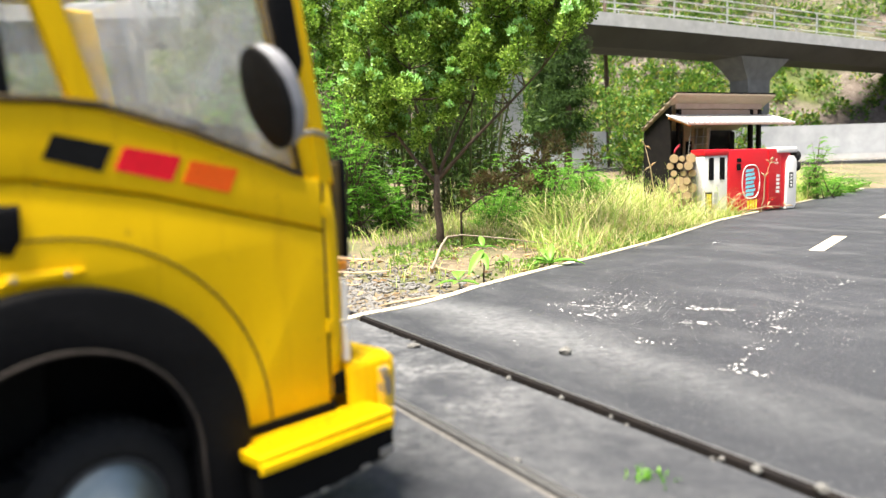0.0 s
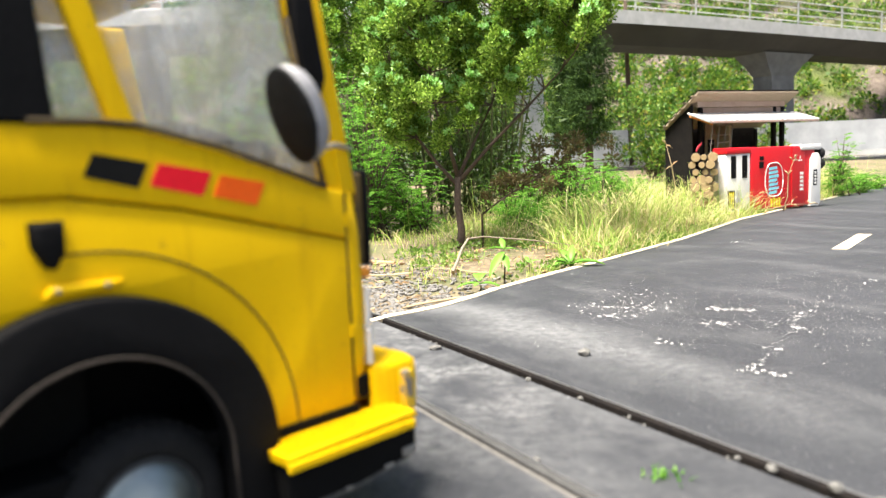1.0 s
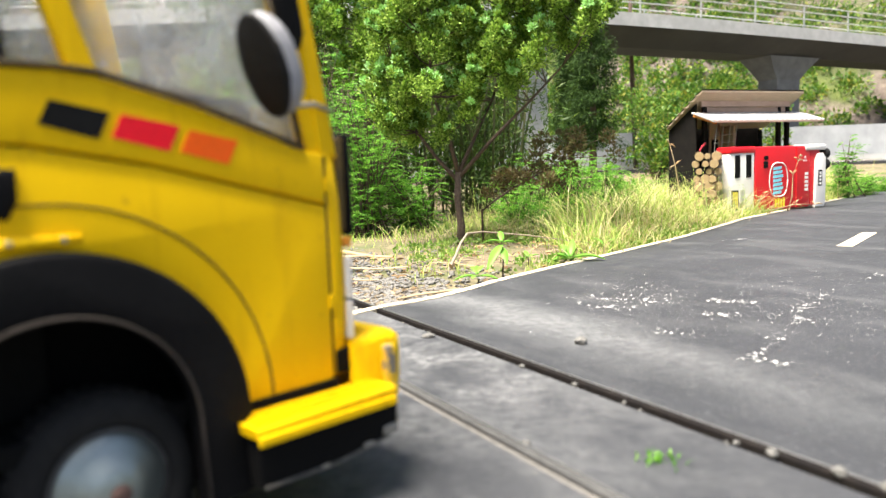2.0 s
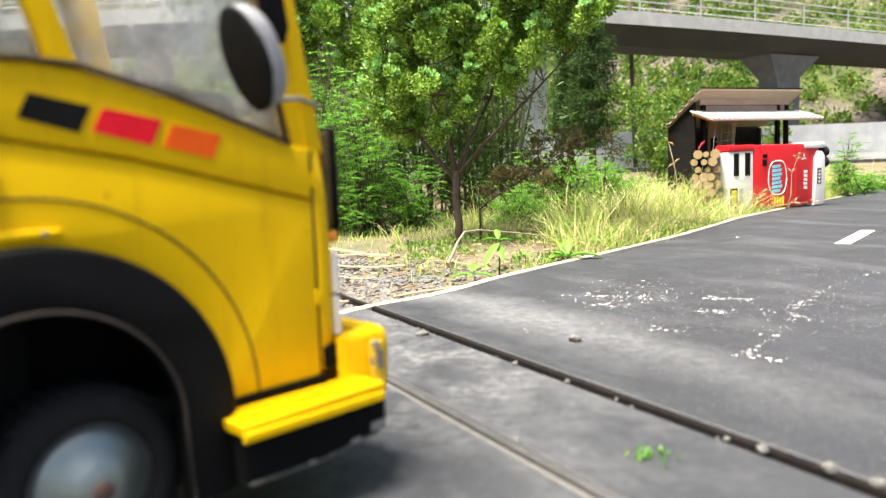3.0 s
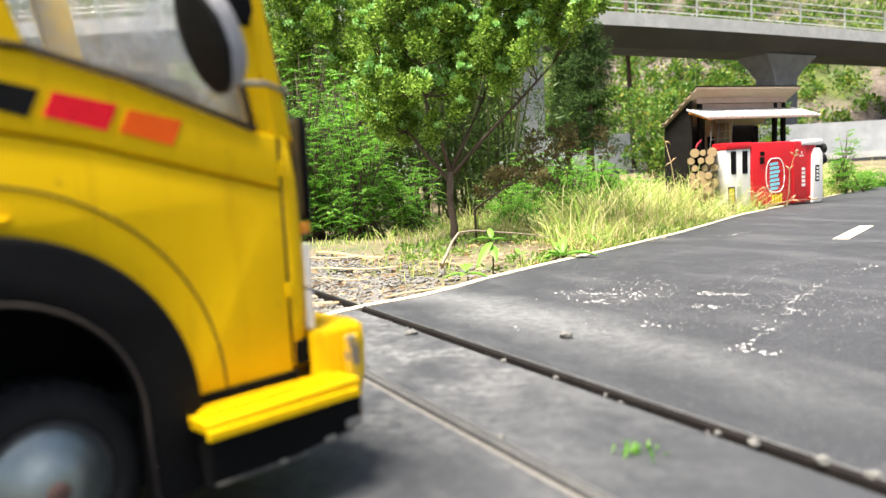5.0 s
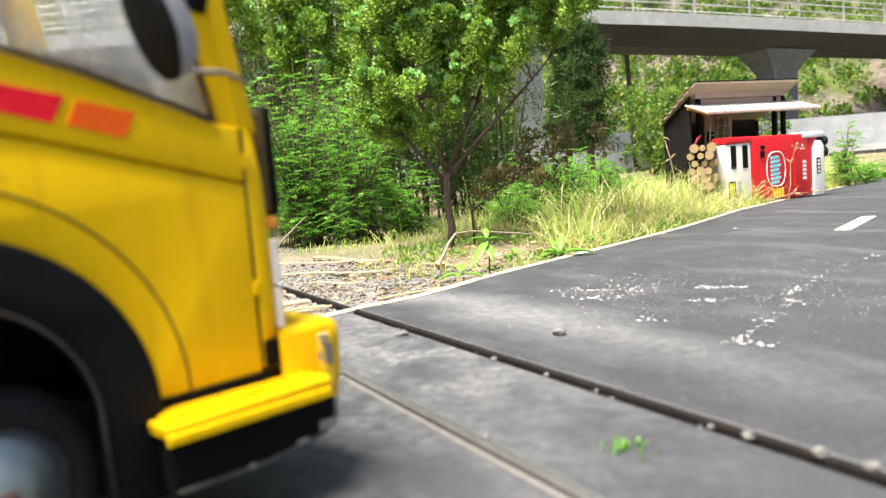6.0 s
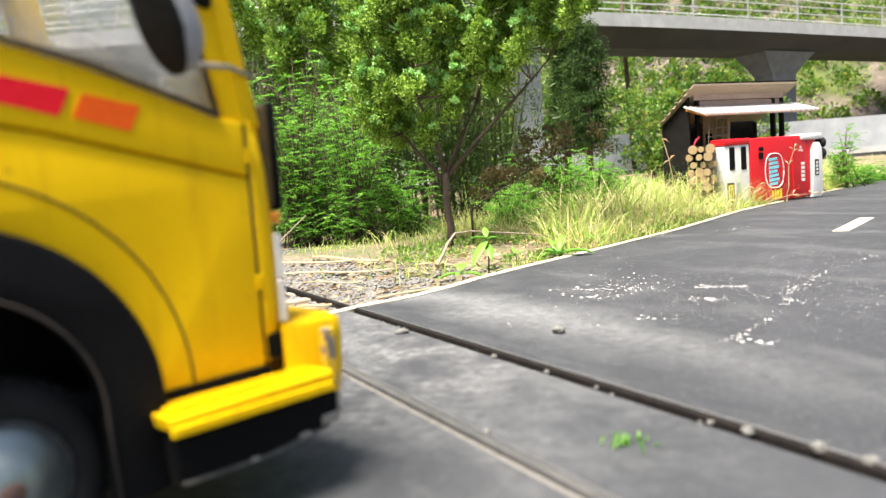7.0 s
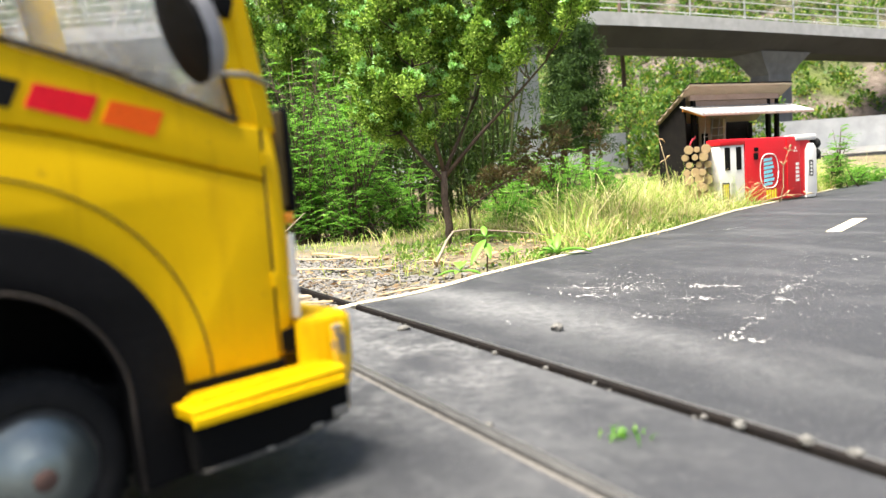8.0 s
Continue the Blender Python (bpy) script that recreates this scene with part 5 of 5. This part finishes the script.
loose_stone(0.584, 4.124, 0.042, "small grey stone lying on the asphalt", 1)
loose_stone(0.985, 2.47, 0.025, "pale stone beside the rail groove", 2)
loose_stone(1.13, 2.30, 0.028, "grey stone beside the rail groove", 3)
loose_stone(0.905, 2.58, 0.014, "tiny grey stone beside the rail groove", 4)
loose_stone(0.222, 3.66, 0.018, "tiny pale stone at the rail groove", 5)
loose_stone(-0.29, 4.38, 0.028, "long pale stone chip near the rail", 6, 1.7)
loose_stone(-0.52, 3.55, 0.026, "pale stone chip beside the near rail", 7, 1.4)
loose_stone(0.17, 2.62, 0.016, "pinkish stone chip beside the near rail", 8, 1.3)
loose_stone(0.44, 3.33, 0.016, "tiny ochre stone at the rail groove", 9)
loose_stone(1.22, 2.19, 0.026, "grey stone in the rail groove", 10)


def paint_chips():
    """Flecks of worn paint along old lines on the path."""
    g = np.random.default_rng(121)
    runs = [((0.75, 5.6), (1.4, 5.35), 0.2, 130), ((0.85, 5.2), (1.1, 5.1), 0.12, 40), ((1.66, 5.31), (1.95, 5.2), 0.05, 70), ((1.52, 4.84), (1.66, 4.79), 0.05, 40),
            ((1.4, 3.75), (1.62, 4.03), 0.02, 24), ((1.62, 4.03), (2.03, 4.75), 0.05, 22), ((2.03, 4.75), (2.62, 5.57), 0.06, 60), ((2.62, 5.57), (3.39, 6.3), 0.03, 20),
            ((1.33, 3.77), (1.5, 3.56), 0.05, 22), ((1.04, 4.4), (1.22, 4.26), 0.06, 30), ((1.0, 5.9), (1.6, 5.8), 0.25, 60), ((1.8, 4.85), (2.1, 4.5), 0.08, 30),
            ((3.1, 9.2), (3.5, 9.5), 0.08, 30), ((0.6, 6.2), (3.4, 8.6), 0.5, 300), ((2.5, 5.6), (5.2, 8.8), 0.8, 300), ((1.0, 4.6), (3.2, 6.8), 0.7, 700), ((1.8, 4.2), (3.6, 5.2), 0.6, 300)]
    V, F = [], []
    for a, b, w, n in runs:
        a, b = np.array(a), np.array(b)
        for k in range(n):
            p = a + (b - a) * g.random() + g.normal(size=2) * w * 0.6
            r = (0.003 + 0.005 * g.random() ** 2) if w > 0.4 else (0.004 + 0.011 * g.random() ** 2.5 + (0.012 if g.random() < 0.1 else 0))
            m = 7
            base = len(V)
            ang = np.sort(g.uniform(0, 2 * np.pi, m))
            rot, el = g.uniform(0, 3.14), g.uniform(0.45, 1.0)
            for q in ang:
                rr = r * g.uniform(0.6, 1.3)
                u, v = rr * math.cos(q), rr * el * math.sin(q)
                V.append((p[0] + u * math.cos(rot) - v * math.sin(rot), p[1] + u * math.sin(rot) + v * math.cos(rot), 0.004))
            F.append(tuple(range(base, base + m)))
    ob = finish("paint_chips", mesh_of("paint_chips", V, F), FLECK)
    tagged(ob, "flecks of worn white paint on the asphalt", "paint chips", "", "stuff")


paint_chips()


def sleeper(d, material, tag, turn=0.0):
    p = (RAIL_FAR + RAIL_NEAR) / 2 + ALONG * d
    t = box((-0.5, -0.07, -0.09), (0.5, 0.07, 0.0), 0.012)
    ob = part("sleeper", t, material, None)
    ob.matrix_world = pose(p.x, p.y, -0.025, 0, 0, math.degrees(math.atan2(ACROSS.y, ACROSS.x)) + turn)
    tagged(ob, tag, "sleeper", "rail sleepers")


for k in range(7):
    sleeper(-2.55 - 0.42 * k, TIMBER, "weathered pale timber sleeper under the rails", (k * 37 % 7) - 3)


def dry_strip(pts, w, material, label):
    v, f = [], []
    P = [Vector(p) for p in pts]
    for i, p in enumerate(P):
        d = (P[min(i + 1, len(P) - 1)] - P[max(i - 1, 0)]).normalized()
        s = Vector((-d.y, d.x, 0)).normalized() * w * (0.35 + 0.65 * math.sin(math.pi * (i + 0.6) / len(P)))
        v += [p - s, p + Vector((0, 0, w * 0.5)), p + s, p - Vector((0, 0, 0.004))]
    for i in range(len(P) - 1):
        for k in range(4):
            j = (k + 1) % 4
            f.append((4 * i + k, 4 * i + 4 + k, 4 * i + 4 + j, 4 * i + j))
    f += [(3, 2, 1, 0), tuple(4 * (len(P) - 1) + k for k in range(4))]
    tagged(finish("dry_sheath", mesh_of("dry_sheath", v, f, True), material), label, "dry leaf", "dry litter")


g0 = random.Random(8)
for x0, y0, x1, y1, w in ((-1.95, 9.6, -0.95, 8.6, 0.05), (-2.5, 9.1, -1.3, 8.9, 0.035), (-2.0, 7.9, -0.7, 7.7, 0.03), (-1.5, 7.1, -0.9, 6.9, 0.016),
                          (-0.62, 5.75, 0.1, 6.45, 0.03), (-1.25, 5.5, -0.85, 5.8, 0.03), (-0.5, 8.0, 0.2, 7.6, 0.015)):
    pts = [(x0 + (x1 - x0) * k / 7, y0 + (y1 - y0) * k / 7 + g0.uniform(-0.02, 0.02), -0.01 + 0.012 * math.sin(k * 0.9)) for k in range(8)]
    dry_strip(pts, w, DRYSTRIP if w < 0.045 else DRYLEAF, "curled dry bamboo sheath lying on the ballast")


def litter():
    g = np.random.default_rng(131)
    n = 450
    y = g.uniform(6.0, 11.5, n)
    x = np.array([path_edge_x(v) for v in y]) - 0.1 - g.random(n) * 3.0
    c = np.stack([x, y, np.full(n, -0.02)], 1)
    d = np.stack([g.normal(size=n), g.normal(size=n), g.normal(size=n) * 0.15], 1)
    L = g.uniform(0.04, 0.13, n)
    ob = finish("leaf_litter", quads_mesh("leaf_litter", leaves(c, d, L, L * 0.3, g), 4), DRYLEAF)
    tagged(ob, "dry brown leaves scattered on the verge", "leaf litter", "", "stuff")
    tw, tf = [], []
    for k in range(150):
        p = Vector((x[k], y[k], -0.02))
        a = g.uniform(0, 6.28)
        q = p + Vector((math.cos(a), math.sin(a), g.uniform(0, 0.3))) * g.uniform(0.1, 0.4)
        tube_into(tw, tf, [p, p.lerp(q, 0.5) + Vector((0.01, 0, 0.01)), q], [0.005, 0.004, 0.002], 5)
    ob = finish("dead_twigs", mesh_of("dead_twigs", tw, tf, True), TWIG)
    tagged(ob, "dead pale twigs scattered on the verge", "twigs", "", "stuff")


litter()


def ground_weeds():
    """Low leafy weeds scattered over the verge."""
    g = np.random.default_rng(151)
    out = []
    while len(out) < 420:
        y = g.uniform(7.0, 12.5)
        x = path_edge_x(y) - 0.12 - g.random() * 3.2
        if noise.noise((x * 1.1, y * 1.1, 5.5)) < -0.05 or x < -3.2 or (x < -0.7 and y < 8.8):
            continue
        out.append((x, y, 0.0, g.uniform(0.03, 0.1)))
    ob = finish("ground_weeds", cloud("ground_weeds", np.array(out), 16, 0.05, 0.5, WEED, 152, 0.8), WEED)
    tagged(ob, "low green weeds scattered over the verge", "weeds", "", "stuff")


WEED = foliage("low weed leaves", [(0.0, (0.1, 0.2, 0.03)), (0.6, (0.22, 0.36, 0.06)), (1.0, (0.4, 0.46, 0.12))], 0.5, 0.4)
ground_weeds()


def bent_branch():
    t = thing("fallen_branch", pose(0, 0, 0), "bleached bent branch leaning at the tree foot", "branch")
    tube("branch", [(-0.27, 7.55, -0.03), (-0.20, 7.9, 0.08), (-0.15, 8.3, 0.17), (-0.08, 8.65, 0.24), (0.1, 8.8, 0.245), (0.6, 8.9, 0.18), (1.2, 9.0, 0.08), (1.7, 9.2, -0.02)],
         [0.02, 0.017, 0.015, 0.014, 0.01, 0.008, 0.006, 0.003], TWIG, t, "", 8)
    u = thing("fallen_branch", pose(-2.75, 10.3, -0.04), "thin bleached stick leaning in the bushes", "branch")
    tube("branch", [(0, 0, 0), (0.25, 0.1, 0.28), (0.55, 0.2, 0.55)], [0.014, 0.012, 0.006], TWIG, u)


bent_branch()


def broad_weed(at, leafs, seed, label, stem=0.0):
    """A weed of large pointed leaves, each its own part."""
    t = thing("broad_leaf_weed", pose(*at), label, "plant", "broad leaf weeds")
    tube("stem", [(0, 0, -0.06), (0.01, 0, stem * 0.5), (0, 0, stem + 0.01)], [0.008, 0.007, 0.004], BARK, t)
    for yaw, tilt, L, W, z in leafs:
        n = 9
        v, f = [], []
        for i in range(n + 1):
            u = i / n
            w = W * math.sin(math.pi * min(u * 0.92 + 0.05, 1.0)) ** 0.8 * (1 - 0.25 * u)
            x = L * u * math.cos(radians(tilt) * (1 - 0.7 * u))
            h = L * u * math.sin(radians(tilt)) - 0.35 * L * u * u * math.cos(radians(tilt))
            v += [(x, -w / 2, h + w * 0.18), (x, 0, h), (x, w / 2, h + w * 0.18)]
        for i in range(n):
            f += [(3 * i, 3 * i + 1, 3 * i + 4, 3 * i + 3), (3 * i + 1, 3 * i + 2, 3 * i + 5, 3 * i + 4)]
        ob = finish("leaf", mesh_of("leaf", v, f, True), BROADLEAF, t)
        mod = ob.modifiers.new("thickness", "SOLIDIFY")
        mod.thickness = 0.002
        ob.location, ob.rotation_euler.z = (0, 0, z), radians(yaw)


broad_weed((0.02, 6.62, 0.0), [(-10, 10, 0.2, 0.09, 0.03), (100, 30, 0.22, 0.1, 0.05), (185, 12, 0.22, 0.09, 0.03), (250, 20, 0.14, 0.07, 0.03), (60, 45, 0.12, 0.06, 0.06)], 1, "bright green broad-leaved weed at the path edge")
broad_weed((0.26, 7.0, 0.0), [(235, -30, 0.26, 0.11, 0.27), (10, 15, 0.16, 0.07, 0.29), (170, 15, 0.2, 0.07, 0.3), (95, 50, 0.16, 0.07, 0.3), (280, -20, 0.2, 0.08, 0.24)], 2, "bright green weed on a thin stem at the path edge", 0.29)
broad_weed((1.0, 7.75, 0.0), [(-12, 18, 0.36, 0.15, 0.02), (195, 12, 0.3, 0.13, 0.02), (150, 20, 0.28, 0.12, 0.03), (75, 70, 0.2, 0.09, 0.04), (110, 50, 0.22, 0.11, 0.03)], 3, "bright green broad-leaved weed lying over the path edge")
broad_weed((0.55, 7.7, 0.0), [(200, 30, 0.14, 0.05, 0.03), (20, 30, 0.14, 0.05, 0.05), (100, 40, 0.14, 0.05, 0.06)], 4, "small green weed at the path edge", 0.06)
broad_weed((1.5, 8.7, 0.0), [(200, 30, 0.16, 0.05, 0.03), (20, 40, 0.18, 0.05, 0.05), (120, 40, 0.16, 0.05, 0.06)], 5, "small green weed at the path edge", 0.06)


def path_tuft():
    g = np.random.default_rng(141)
    n = 36
    r = np.stack([0.60 + g.normal(size=n) * 0.04, 2.455 + g.normal(size=n) * 0.03, np.full(n, 0.0)], 1)
    ob = grass_blades("grass_tuft", r, np.full(n, 0.028), 142, "small green tuft growing in the asphalt", 1.2, 0.004)
    ob.data.materials[0] = FERNY


path_tuft()


def dry_stalk(x, y, pts, label):
    """A dead stalk with a few curled leaves, bent over in front of the red truck."""
    t = thing("dry_stalk", pose(x, y, -0.04), label, "plant", "dead stalks")
    tube("stalk", pts, [0.012] + [0.009] * (len(pts) - 2) + [0.004], DRYSTRIP, t, "", 6)
    g = random.Random(int(x * 100))
    for p in pts[2:]:
        for k in range(2):
            a = g.uniform(0, 6.28)
            q = Vector(p) + Vector((math.cos(a), 0.3 * math.sin(a), g.uniform(-0.5, 0.6))) * 0.16
            tube("dead_leaf", [p, Vector(p).lerp(q, 0.5) + Vector((0, 0, 0.02)), q], [0.006, 0.016, 0.003], DRYLEAF if k else DRYSTRIP, t, "curled dead leaf", 5)


dry_stalk(5.75, 13.9, [(0, 0, 0), (0.08, -0.02, 0.3), (0.1, 0, 0.7), (0.2, 0.02, 0.95), (0.28, 0.04, 1.05)], "dead yellow stalk bent before the red truck")
dry_stalk(5.15, 13.45, [(0, 0, 0), (0.25, 0.03, 0.12), (0.6, 0.1, 0.18), (1.0, 0.25, 0.16)], "dead stalk lying along the red truck")
dry_stalk(4.95, 13.35, [(0, 0, 0), (0.05, 0, 0.15), (0.12, 0.02, 0.3), (0.3, 0.05, 0.42)], "short dead stalk before the red truck")
dry_stalk(3.95, 14.3, [(0, 0, 0), (-0.05, 0, 0.5), (-0.12, 0, 0.95), (-0.22, 0, 1.35)], "tall dead stalk standing by the wood shed")


def red_ribbon():
    m = pose(4.55, 15.35, -0.05, 0, 0, LANE)
    v, f = [], []
    for i in range(8):
        u = i / 7
        x, z = 0.02 + 0.14 * u, 1.22 + 0.17 * u + 0.02 * math.sin(5 * u)
        for dy, dz in ((-0.012, -0.022), (0.012, -0.022), (0.012, 0.022), (-0.012, 0.022)):
            v.append((x, -0.06 + dy, z + dz))
    for i in range(7):
        for k in range(4):
            j = (k + 1) % 4
            f.append((4 * i + k, 4 * i + j, 4 * i + 4 + j, 4 * i + 4 + k))
    f += [(3, 2, 1, 0), (28, 29, 30, 31)]
    ob = finish("ribbon", mesh_of("ribbon", v, f, True), plain("pinkish red cloth", (0.75, 0.06, 0.1), (0.65, 0.05, 0.08), 20.0, 0.8))
    ob.matrix_world = m
    tagged(ob, "pinkish red cloth strip tied to the shed post", "ribbon")
    bm = bmesh.new()
    bmesh.ops.create_icosphere(bm, subdivisions=3, radius=1)
    for w in bm.verts:
        k = 1 + 0.45 * noise.noise(w.co * 1.9) + 0.2 * noise.noise(w.co * 5.0)
        w.co = Vector((w.co.x * 0.13 * k, w.co.y * 0.1 * k, max(w.co.z * k, -0.8) * 0.12))
    ob = part("plastic_bag", bm, plain("faded orange plastic", (0.7, 0.16, 0.05), (0.55, 0.1, 0.04), 14.0, 0.5), None, "", 40)
    ob.matrix_world = m @ pose(0.22, -0.35, 0.11)
    tagged(ob, "crumpled faded orange plastic bag by the shed", "bag")


red_ribbon()
